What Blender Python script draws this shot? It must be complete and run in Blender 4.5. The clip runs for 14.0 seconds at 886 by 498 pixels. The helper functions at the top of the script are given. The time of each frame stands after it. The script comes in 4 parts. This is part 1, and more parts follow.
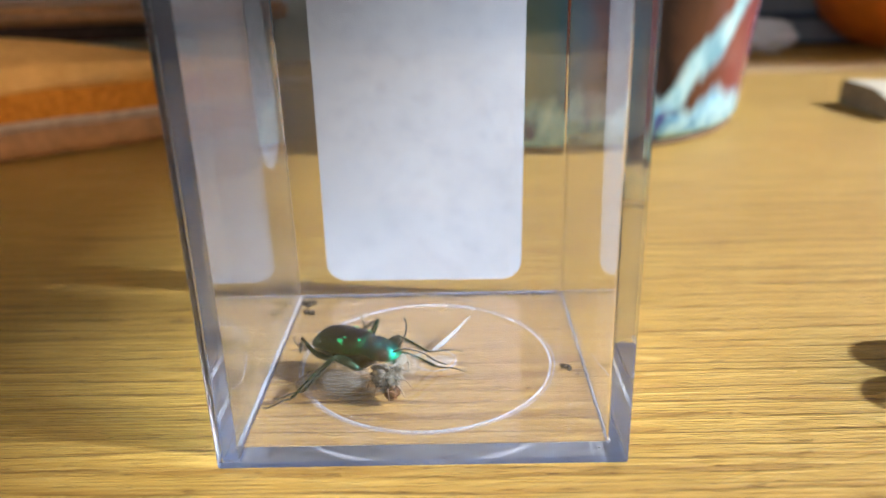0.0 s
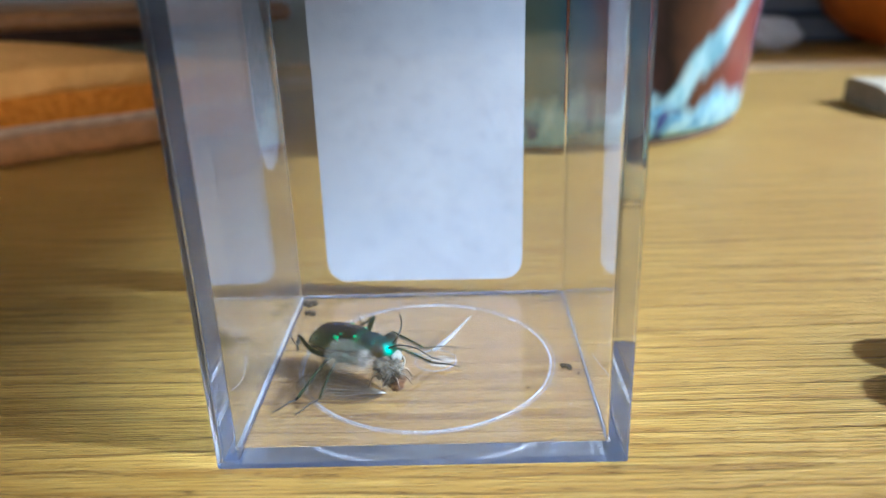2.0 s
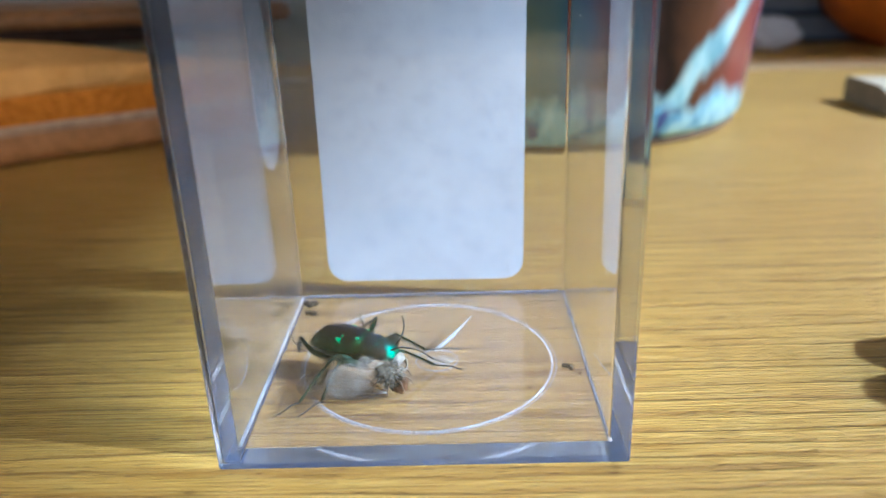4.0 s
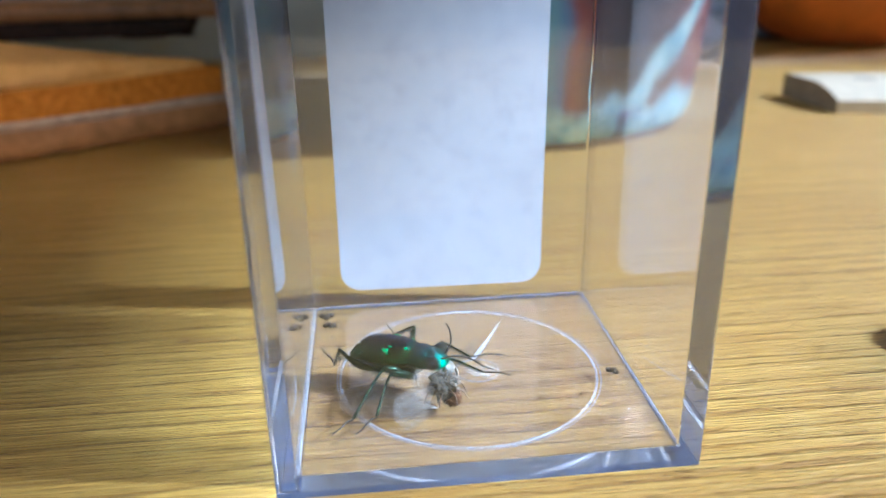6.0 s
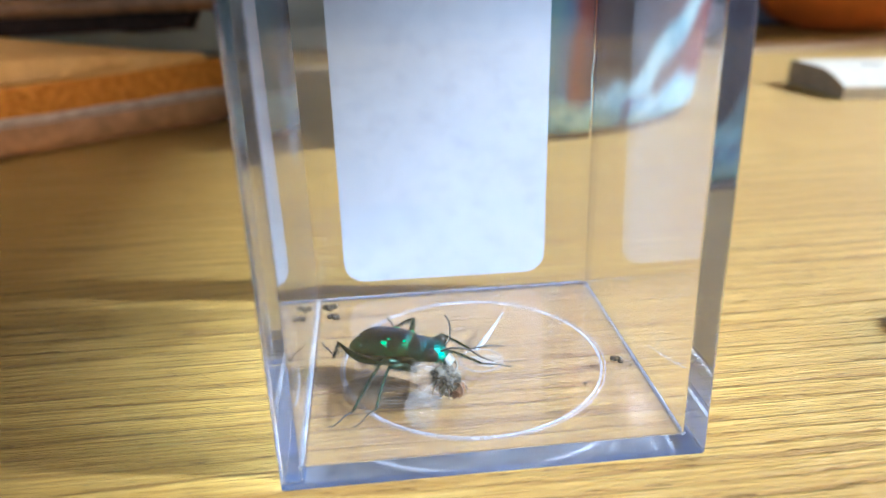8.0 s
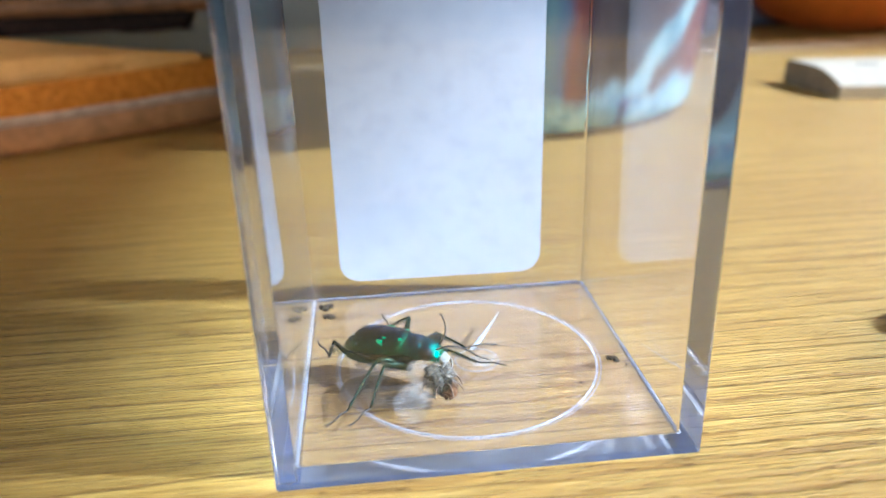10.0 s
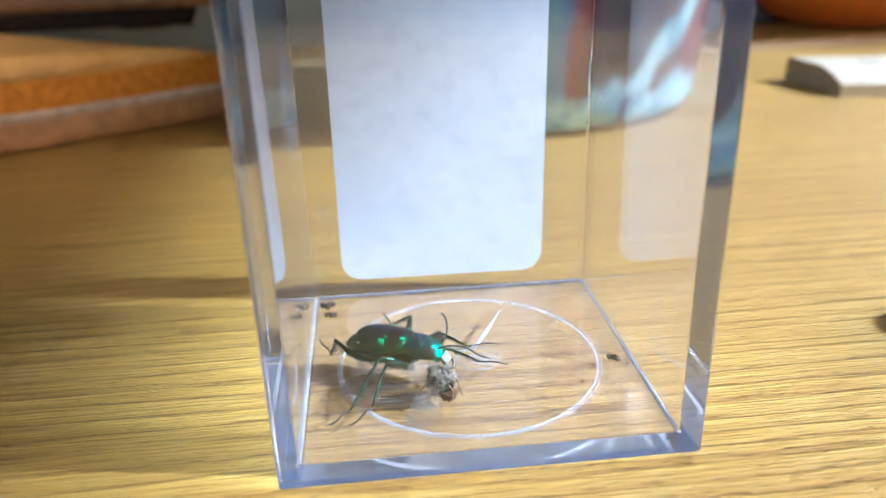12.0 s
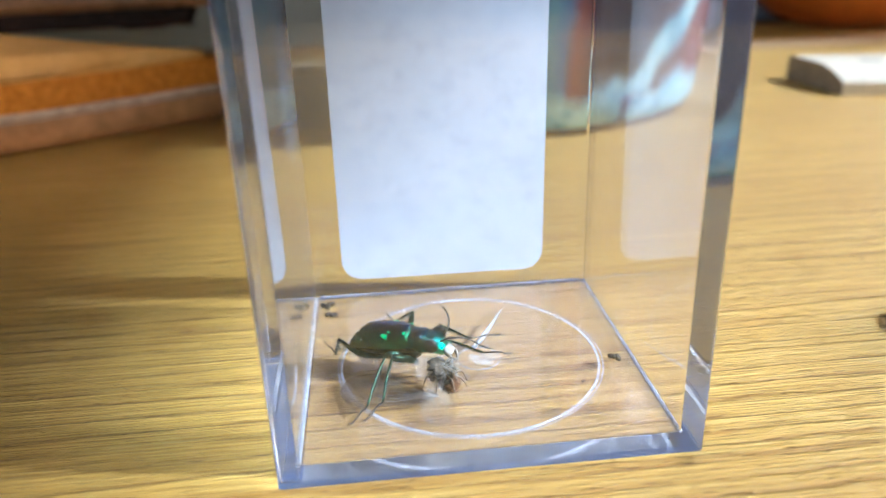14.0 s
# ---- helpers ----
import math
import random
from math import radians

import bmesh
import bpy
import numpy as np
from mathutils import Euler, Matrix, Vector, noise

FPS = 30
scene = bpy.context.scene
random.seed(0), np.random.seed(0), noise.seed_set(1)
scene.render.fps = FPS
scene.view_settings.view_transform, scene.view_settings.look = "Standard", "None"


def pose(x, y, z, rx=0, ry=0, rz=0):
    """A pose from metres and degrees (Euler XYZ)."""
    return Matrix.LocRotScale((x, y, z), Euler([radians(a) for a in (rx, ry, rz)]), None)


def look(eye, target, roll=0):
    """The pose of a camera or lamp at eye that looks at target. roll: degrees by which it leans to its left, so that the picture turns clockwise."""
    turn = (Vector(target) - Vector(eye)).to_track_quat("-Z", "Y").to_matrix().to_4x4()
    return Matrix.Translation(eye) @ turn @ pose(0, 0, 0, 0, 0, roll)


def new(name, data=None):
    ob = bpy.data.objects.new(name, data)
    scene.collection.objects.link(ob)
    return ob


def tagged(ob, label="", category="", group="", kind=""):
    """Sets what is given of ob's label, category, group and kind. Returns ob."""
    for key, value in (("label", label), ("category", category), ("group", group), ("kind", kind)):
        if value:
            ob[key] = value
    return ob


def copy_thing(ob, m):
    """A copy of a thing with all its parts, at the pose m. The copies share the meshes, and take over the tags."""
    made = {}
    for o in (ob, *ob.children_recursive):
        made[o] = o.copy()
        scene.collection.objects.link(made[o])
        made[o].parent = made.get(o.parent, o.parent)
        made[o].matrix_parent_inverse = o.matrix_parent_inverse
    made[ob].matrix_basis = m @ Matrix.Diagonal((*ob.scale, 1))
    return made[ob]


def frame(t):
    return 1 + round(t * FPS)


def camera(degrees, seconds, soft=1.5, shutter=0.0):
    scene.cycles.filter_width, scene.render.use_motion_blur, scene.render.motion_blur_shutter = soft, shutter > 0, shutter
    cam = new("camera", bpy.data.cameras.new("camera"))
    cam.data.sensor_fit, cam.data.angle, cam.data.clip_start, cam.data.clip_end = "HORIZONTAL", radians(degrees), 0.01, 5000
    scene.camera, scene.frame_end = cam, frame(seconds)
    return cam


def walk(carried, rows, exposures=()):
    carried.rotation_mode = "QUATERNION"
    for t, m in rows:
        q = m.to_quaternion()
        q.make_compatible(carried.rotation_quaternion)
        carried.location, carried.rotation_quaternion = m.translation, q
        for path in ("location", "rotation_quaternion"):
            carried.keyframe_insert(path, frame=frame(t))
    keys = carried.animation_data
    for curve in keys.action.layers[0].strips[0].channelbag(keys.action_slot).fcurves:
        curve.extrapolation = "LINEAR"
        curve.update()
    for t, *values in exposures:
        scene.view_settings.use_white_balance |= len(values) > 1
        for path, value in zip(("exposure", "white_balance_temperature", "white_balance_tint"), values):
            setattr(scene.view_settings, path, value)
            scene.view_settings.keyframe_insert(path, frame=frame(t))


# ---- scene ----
CM = 0.01  # all lengths below are in centimetres and are brought to metres by this
cam = camera(60.0, 14.0, soft=1.2)
cam.data.dof.use_dof = True
cam.data.dof.focus_distance = 9.7 * CM
cam.data.dof.aperture_fstop = 19.0
# seconds, eye in cm, yaw, pitch, roll
ROWS = [
    (0.0, 0.459, -7.216, 5.547, 1.16, -21.67, -1.64),
    (0.5, 0.506, -7.227, 5.53, 1.42, -21.47, -1.98),
    (1.0, 0.517, -7.222, 5.535, 1.42, -21.53, -1.99),
    (1.5, 0.533, -7.208, 5.541, 1.58, -21.62, -2.09),
    (2.0, 0.547, -7.214, 5.533, 1.65, -21.6, -2.13),
    (4.2, 0.504, -7.192, 5.534, 1.54, -21.67, -2.12),
    (4.5, 0.335, -7.104, 5.534, 1.11, -21.97, -2.04),
    (4.7, 0.28, -7.027, 5.5, 1.039, -22.131, -2.358),
    (5.0, -0.29, -6.842, 5.509, -1.06, -23.06, -2.16),
    (5.2, -0.622, -6.657, 5.454, -4.287, -23.906, -1.551),
    (5.5, -1.018, -6.543, 5.54, -7.88, -24.7, -0.46),
    (5.8, -1.19, -6.637, 5.426, -6.6, -21.691, -0.639),
    (6.0, -1.16, -6.749, 5.575, -5.54, -22.08, -1.18),
    (6.5, -1.248, -6.956, 5.676, -5.43, -22.94, -1.37),
    (7.0, -1.137, -6.727, 5.528, -4.96, -22.84, -1.81),
    (7.5, -1.132, -6.728, 5.553, -5.09, -22.86, -1.83),
    (8.0, -1.111, -6.734, 5.537, -5.01, -22.66, -1.95),
    (10.5, -1.082, -6.724, 5.527, -5.25, -22.68, -1.95),
    (11.0, -1.079, -6.732, 5.527, -5.19, -22.7, -1.99),
    (11.5, -1.085, -6.723, 5.539, -5.15, -22.85, -1.94),
    (12.0, -1.107, -6.736, 5.572, -5.2, -22.97, -1.82),
    (12.5, -1.079, -6.726, 5.544, -5.04, -22.9, -2),
    (13.0, -1.079, -6.721, 5.538, -5.03, -22.9, -2.04),
    (13.5, -1.073, -6.725, 5.551, -5.01, -22.94, -2.03),
    (14.0, -1.084, -6.708, 5.553, -5.06, -22.98, -1.99),
]
EXPOSURES = [
    (0, 0.10, 5900, 12), (1, 0.02, 5560, 9), (2, -0.04, 5060, 7), (4.6, 0.0, 5060, 7), (5, 0.08, 5060, 7), (5.5, -0.02, 4980, 8),
    (6.5, 0.32, 4980, 9), (7.5, 0.34, 4980, 9), (8.2, 0.39, 5020, 9), (10.5, 0.36, 5100, 9), (13, 0.43, 5200, 9), (14, 0.37, 5200, 9),
]
walk(cam, [(t, pose(x * CM, y * CM, z * CM, 90 + pitch, 0, yaw) @ pose(0, 0, 0, 0, 0, roll)) for t, x, y, z, yaw, pitch, roll in ROWS], EXPOSURES)

# ---- light ----
SUN_WAY = Vector((0.984, -0.177, 0.0)).normalized()
SUN_HIGH = radians(41)
world = bpy.data.worlds.new("sky")
scene.world = world
world.use_nodes = True
wn = world.node_tree
sky = wn.nodes.new("ShaderNodeTexSky")
sky.sky_type = "NISHITA"
sky.sun_disc = False
sky.sun_elevation = SUN_HIGH
sky.sun_rotation = math.atan2(SUN_WAY.x, SUN_WAY.y)
wn.nodes["Background"].inputs["Strength"].default_value = 0.27
sky.dust_density = 4.0
sky.ozone_density = 0.3
haze = wn.nodes.new("ShaderNodeMix")
haze.data_type, haze.blend_type = "RGBA", "MULTIPLY"
haze.inputs["Factor"].default_value = 1.0
haze.inputs[7].default_value = (1.13, 1.0, 0.88, 1)
wn.links.new(sky.outputs["Color"], haze.inputs[6])
wn.links.new(haze.outputs[2], wn.nodes["Background"].inputs["Color"])
sun_data = bpy.data.lights.new("sun", "SUN")
sun_data.energy = 5.0
sun_data.angle = radians(1.8)
sun_data.color = (0.86, 0.97, 1.06)
sun = new("sun", sun_data)
# area lamp added in the unseen window behind the camera, standing for low sky
glow = bpy.data.lights.new("south_fill_lamp", "AREA")
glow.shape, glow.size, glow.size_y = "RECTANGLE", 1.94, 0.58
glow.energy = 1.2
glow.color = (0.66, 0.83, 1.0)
new("south_fill_lamp", glow).matrix_world = look((-0.275, -1.41, 0.35), (-0.275, 0.0, 0.35))
sun.matrix_world = look(SUN_WAY * math.cos(SUN_HIGH) * 3 + Vector((0, 0, 3 * math.sin(SUN_HIGH))), (0, 0, 0))


# ---- builders ----
def part(name, bm, material, parent=None, label="", smooth=True):
    """One mesh object from a bmesh in centimetres."""
    for v in bm.verts:
        v.co *= CM
    bmesh.ops.recalc_face_normals(bm, faces=bm.faces)
    me = bpy.data.meshes.new(name)
    bm.to_mesh(me)
    bm.free()
    if smooth:
        for p in me.polygons:
            p.use_smooth = True
    me.materials.append(material)
    ob = new(name, me)
    ob.parent = parent
    if label:
        ob["label"] = label
    return ob


def base(name, x, y, z=0.0, rz=0.0):
    """An Empty at a thing's base, in cm."""
    ob = new(name)
    ob.empty_display_size = 0.005
    ob.matrix_basis = pose(x * CM, y * CM, z * CM, 0, 0, rz)
    return ob


def block(x0, x1, y0, y1, z0, z1, bevel=0.0, segments=2):
    bm = bmesh.new()
    bmesh.ops.create_cube(bm, size=1)
    for v in bm.verts:
        v.co = Vector((x0 + (v.co.x + 0.5) * (x1 - x0), y0 + (v.co.y + 0.5) * (y1 - y0), z0 + (v.co.z + 0.5) * (z1 - z0)))
    if bevel:
        bmesh.ops.bevel(bm, geom=bm.edges[:], offset=bevel, segments=segments, affect="EDGES", profile=0.5)
    return bm


def tube_into(bm, points, radii, sides=8):
    """Adds a closed tapered tube along the points."""
    points = [Vector(p) for p in points]
    rings = []
    side = None
    for i, p in enumerate(points):
        ahead = (points[min(i + 1, len(points) - 1)] - points[max(i - 1, 0)]).normalized()
        if side is None:
            side = ahead.orthogonal().normalized()
        side = (side - ahead * side.dot(ahead)).normalized()
        other = ahead.cross(side)
        rings.append([bm.verts.new(p + radii[i] * (math.cos(a) * side + math.sin(a) * other)) for a in [2 * math.pi * k / sides for k in range(sides)]])
    for a, b in zip(rings, rings[1:]):
        for k in range(sides):
            bm.faces.new((a[k], a[(k + 1) % sides], b[(k + 1) % sides], b[k]))
    bm.faces.new(rings[0][::-1])
    bm.faces.new(rings[-1])
    return bm


def tube(points, radii, sides=8):
    return tube_into(bmesh.new(), points, radii, sides)


def curved(points, steps=5):
    """A Catmull-Rom line through the points."""
    p = [Vector(q) for q in points]
    p = [2 * p[0] - p[1], *p, 2 * p[-1] - p[-2]]
    out = []
    for i in range(1, len(p) - 2):
        for k in range(steps):
            t = k / steps
            a, b, c, d = p[i - 1 : i + 3]
            out.append(0.5 * (2 * b + (c - a) * t + (2 * a - 5 * b + 4 * c - d) * t * t + (3 * b - a - 3 * c + d) * t ** 3))
    return [*out, p[-2]]


def loft(sections, sides=28):
    """A closed skin over ellipses across x: (x, half width, middle z, half height above, half height below)."""
    bm = bmesh.new()
    rings = []
    for x, w, z, up, down in sections:
        ring = []
        for k in range(sides):
            a = 2 * math.pi * k / sides
            s = math.sin(a)
            ring.append(bm.verts.new((x, w * math.cos(a), z + s * (up if s > 0 else down))))
        rings.append(ring)
    for a, b in zip(rings, rings[1:]):
        for k in range(sides):
            bm.faces.new((a[k], a[(k + 1) % sides], b[(k + 1) % sides], b[k]))
    bm.faces.new(rings[0][::-1])
    bm.faces.new(rings[-1])
    return bm


def ball(x, y, z, rx, ry, rz, u=16, v=10):
    bm = bmesh.new()
    bmesh.ops.create_uvsphere(bm, u_segments=u, v_segments=v, radius=1)
    for w in bm.verts:
        w.co = Vector((x + w.co.x * rx, y + w.co.y * ry, z + w.co.z * rz))
    return bm


def turned(profile, sides=64):
    """A closed form turned about z from (radius, z) rows that begin and end on the axis."""
    bm = bmesh.new()
    rings = []
    for r, z in profile:
        if r < 1e-6:
            rings.append([bm.verts.new((0, 0, z))])
        else:
            rings.append([bm.verts.new((r * math.cos(2 * math.pi * k / sides), r * math.sin(2 * math.pi * k / sides), z)) for k in range(sides)])
    for a, b in zip(rings, rings[1:]):
        for k in range(sides):
            n = (k + 1) % sides
            if len(a) == 1:
                bm.faces.new((a[0], b[n], b[k]))
            elif len(b) == 1:
                bm.faces.new((a[k], a[n], b[0]))
            else:
                bm.faces.new((a[k], a[n], b[n], b[k]))
    return bm


def ring_bm(cx, cy, z, radius, wire_w, wire_h, sides=96):
    """A raised ring with a rounded section."""
    bm = bmesh.new()
    n = 8
    loops = []
    for k in range(sides):
        a = 2 * math.pi * k / sides
        loops.append([bm.verts.new((cx + (radius + wire_w * math.cos(b)) * math.cos(a), cy + (radius + wire_w * math.cos(b)) * math.sin(a), z + wire_h * math.sin(b))) for b in [2 * math.pi * j / n for j in range(n)]])
    for k in range(sides):
        a, b = loops[k], loops[(k + 1) % sides]
        for j in range(n):
            bm.faces.new((a[j], b[j], b[(j + 1) % n], a[(j + 1) % n]))
    return bm


def plate(outline, thick, lift=lambda x, y: 0.0):
    """A thin two-sided plate in x and y from an outline, bent by lift(x, y)."""
    bm = bmesh.new()
    n = len(outline)
    cx, cy = sum(p[0] for p in outline) / n, sum(p[1] for p in outline) / n
    sides = []
    for s in (0.5, -0.5):
        rings = []
        for k in range(6, 0, -1):
            f = k / 6
            rings.append([bm.verts.new((cx + (x - cx) * f, cy + (y - cy) * f, lift(cx + (x - cx) * f, cy + (y - cy) * f) + s * thick)) for x, y in outline])
        centre = bm.verts.new((cx, cy, lift(cx, cy) + s * thick))
        for a, b in zip(rings, rings[1:]):
            for j in range(n):
                bm.faces.new((a[j], a[(j + 1) % n], b[(j + 1) % n], b[j]))
        for j in range(n):
            bm.faces.new((rings[-1][j], rings[-1][(j + 1) % n], centre))
        sides.append(rings[0])
    for j in range(n):
        bm.faces.new((sides[0][j], sides[1][j], sides[1][(j + 1) % n], sides[0][(j + 1) % n]))
    return bm


# ---- materials ----
class Nodes:
    """A material and short ways to add nodes to it."""

    def __init__(self, name):
        self.mat = bpy.data.materials.new(name)
        self.mat.use_nodes = True
        self.tree = self.mat.node_tree
        self.bsdf = self.tree.nodes["Principled BSDF"]
        self.coords = None

    def put(self, socket, value):
        if isinstance(value, bpy.types.NodeSocket):
            self.tree.links.new(value, socket)
        else:
            socket.default_value = value

    def set(self, **values):
        for key, value in values.items():
            self.put(self.bsdf.inputs[key.replace("_", " ")], value)
        return self

    def where(self, scale=(1, 1, 1), rot=(0, 0, 0)):
        if self.coords is None:
            self.coords = self.tree.nodes.new("ShaderNodeTexCoord").outputs["Object"]
        m = self.tree.nodes.new("ShaderNodeMapping")
        m.inputs["Scale"].default_value = scale
        m.inputs["Rotation"].default_value = rot
        self.tree.links.new(self.coords, m.inputs["Vector"])
        return m.outputs["Vector"]

    def noise(self, scale, vector=None, detail=4.0, rough=0.55, warp=0.0):
        n = self.tree.nodes.new("ShaderNodeTexNoise")
        self.put(n.inputs["Vector"], vector if vector is not None else self.where())
        n.inputs["Scale"].default_value = scale
        n.inputs["Detail"].default_value = detail
        n.inputs["Roughness"].default_value = rough
        n.inputs["Distortion"].default_value = warp
        return n.outputs["Fac"]

    def ramp(self, fac, stops):
        r = self.tree.nodes.new("ShaderNodeValToRGB")
        self.put(r.inputs["Fac"], fac)
        while len(r.color_ramp.elements) < len(stops):
            r.color_ramp.elements.new(0.5)
        for e, (at, colour) in zip(r.color_ramp.elements, stops):
            e.position = at
            e.color = (*colour, 1) if len(colour) == 3 else colour
        return r.outputs["Color"]

    def mix(self, fac, a, b, kind="MIX"):
        m = self.tree.nodes.new("ShaderNodeMix")
        m.data_type, m.blend_type = "RGBA", kind
        self.put(m.inputs["Factor"], fac)
        self.put(m.inputs[6], a if not isinstance(a, tuple) else (*a, 1)[:4])
        self.put(m.inputs[7], b if not isinstance(b, tuple) else (*b, 1)[:4])
        return m.outputs[2]

    def maths(self, kind, a, b=0.0):
        m = self.tree.nodes.new("ShaderNodeMath")
        m.operation = kind
        self.put(m.inputs[0], a)
        self.put(m.inputs[1], b)
        return m.outputs[0]

    def split(self, axis):
        if self.coords is None:
            self.where()
        s = self.tree.nodes.new("ShaderNodeSeparateXYZ")
        self.tree.links.new(self.coords, s.inputs[0])
        return s.outputs[axis]

    def bump(self, height, strength, distance):
        b = self.tree.nodes.new("ShaderNodeBump")
        b.inputs["Strength"].default_value = strength
        b.inputs["Distance"].default_value = distance
        self.put(b.inputs["Height"], height)
        self.tree.links.new(b.outputs["Normal"], self.bsdf.inputs["Normal"])
        return self


def oak():
    """Plain-sawn oak: uneven growth lines, fine fibre, short open pores and broad tonal drift."""
    n = Nodes("oiled oak")
    drift = n.noise(1.0, n.where((5, 38, 38)), 3, 0.5)
    sway = n.noise(1.0, n.where((9, 95, 95)), 3, 0.55)
    gap = n.noise(1.0, n.where((2.2, 210, 210)), 2, 0.5)
    phase = n.maths("ADD", n.maths("MULTIPLY", n.split(1), 310.0), n.maths("ADD", n.maths("MULTIPLY", sway, 2.4), n.maths("MULTIPLY", gap, 1.7)))
    saw = n.maths("FRACT", phase)
    fibre = n.noise(1.0, n.where((60, 2300, 2300)), 3, 0.65, 0.2)
    fine = n.noise(1.0, n.where((240, 5200, 5200)), 2, 0.6)
    broken = n.noise(1.0, n.where((38, 700, 700)), 4, 0.65, 0.3)
    grit = n.noise(4200, None, 3, 0.65)
    pores = n.noise(1.0, n.where((260, 2600, 2600)), 2, 0.6, 0.2)
    tone = n.maths("ADD", n.maths("MULTIPLY", fibre, 0.6), n.maths("ADD", n.maths("MULTIPLY", fine, 0.22), n.maths("MULTIPLY", broken, 0.18)))
    colour = n.ramp(tone, [(0.38, (0.48, 0.245, 0.040)), (0.46, (0.66, 0.380, 0.070)), (0.53, (0.75, 0.468, 0.100)), (0.61, (0.84, 0.57, 0.150))])
    colour = n.mix(n.maths("MULTIPLY", n.ramp(drift, [(0.42, (0, 0, 0)), (0.62, (1, 1, 1))]), 0.30), colour, (0.52, 0.285, 0.052))
    line = n.ramp(saw, [(0.0, (0.5, 0.5, 0.5)), (0.04, (1, 1, 1)), (0.10, (0.85, 0.85, 0.85)), (0.17, (0.42, 0.42, 0.42)), (0.45, (0.16, 0.16, 0.16)), (0.92, (0, 0, 0)), (1.0, (0.5, 0.5, 0.5))])
    line = n.maths("MULTIPLY", line, n.ramp(broken, [(0.36, (0.25, 0.25, 0.25)), (0.54, (1, 1, 1))]))
    colour = n.mix(n.maths("MULTIPLY", line, 0.66), colour, (0.34, 0.145, 0.022))
    dark = n.maths("MULTIPLY", n.ramp(pores, [(0.61, (0, 0, 0)), (0.67, (1, 1, 1))]), n.ramp(line, [(0.05, (0.22, 0.22, 0.22)), (0.45, (1, 1, 1))]))
    colour = n.mix(n.maths("MULTIPLY", dark, 0.75), colour, (0.22, 0.09, 0.015))
    n.set(Base_Color=colour, Roughness=n.ramp(grit, [(0.3, (0.28, 0.28, 0.28)), (0.7, (0.50, 0.50, 0.50))]), IOR=1.45)
    height = n.maths("SUBTRACT", n.maths("ADD", tone, n.maths("MULTIPLY", grit, 0.07)), n.maths("ADD", n.maths("MULTIPLY", dark, 0.35), n.maths("MULTIPLY", line, 0.32)))
    n.bump(height, 1.0, 0.0013)
    return n.mat


def pale_oak():
    n = Nodes("pale oak edging")
    grain = n.noise(1.0, n.where((10, 200, 200)), 4, 0.6, 0.4)
    n.set(Base_Color=n.ramp(grain, [(0.3, (0.52, 0.33, 0.13)), (0.7, (0.72, 0.52, 0.27))]), Roughness=0.5)
    n.bump(grain, 0.3, 0.0004)
    return n.mat


def acrylic(name="clear acrylic", rough=0.0, tint=(0.982, 0.985, 0.992), haze=0.003, film_colour=(0.52, 0.64, 0.94), open_=0.0):
    """Clear plastic with a patchy pale film: scratches and dust, milkiness, and on some faces painted reflected light.
    """
    n = Nodes(name)
    t = n.tree
    n.set(Base_Color=(*tint, 1), Roughness=rough, IOR=1.49, Transmission_Weight=1.0, Specular_IOR_Level=0.2)
    film = t.nodes.new("ShaderNodeBsdfDiffuse")
    film.inputs["Color"].default_value = (*film_colour, 1)
    through_film = t.nodes.new("ShaderNodeBsdfTranslucent")
    through_film.inputs["Color"].default_value = (*film_colour, 1)
    both = t.nodes.new("ShaderNodeMixShader")
    t.links.new(film.outputs[0], both.inputs[1])
    t.links.new(through_film.outputs[0], both.inputs[2])
    mixer = t.nodes.new("ShaderNodeMixShader")
    cloud = n.noise(120, None, 5, 0.65, 0.6)
    t.links.new(n.ramp(cloud, [(0.30, (haze * 0.55,) * 3), (0.70, (haze * 1.45,) * 3)]), mixer.inputs[0])
    t.links.new(n.bsdf.outputs[0], mixer.inputs[1])
    t.links.new(both.outputs[0], mixer.inputs[2])
    last = mixer
    if open_:
        clear = t.nodes.new("ShaderNodeBsdfTransparent")
        last = t.nodes.new("ShaderNodeMixShader")
        last.inputs[0].default_value = open_
        t.links.new(mixer.outputs[0], last.inputs[1])
        t.links.new(clear.outputs[0], last.inputs[2])
    t.links.new(last.outputs[0], t.nodes["Material Output"].inputs["Surface"])
    return n.mat


def plain(name, colour, rough=0.5, metal=0.0, spread=0.25, scale=300.0, relief=0.2, depth=0.0002, **more):
    """A surface with a mottled colour and a fine relief."""
    n = Nodes(name)
    low = tuple(c * (1 - spread) for c in colour)
    high = tuple(min(1.0, c * (1 + spread)) for c in colour)
    fac = n.noise(scale, None, 5, 0.6)
    n.set(Base_Color=n.ramp(fac, [(0.3, low), (0.7, high)]), Roughness=rough, Metallic=metal, **more)
    n.bump(n.noise(scale * 3, None, 4, 0.6), relief, depth)
    return n.mat


def paper():
    n = Nodes("white label paper")
    blot = n.noise(260, None, 6, 0.72)
    cloud = n.noise(90, None, 3, 0.5)
    colour = n.ramp(cloud, [(0.3, (0.68, 0.70, 0.73)), (0.7, (0.75, 0.77, 0.79))])
    colour = n.mix(n.ramp(blot, [(0.48, (0, 0, 0)), (0.68, (0.55, 0.55, 0.55))]), colour, (0.52, 0.54, 0.60))
    n.set(Base_Color=colour, Roughness=0.75)
    n.bump(n.noise(900, None, 3, 0.5), 0.15, 0.0002)
    return n.mat


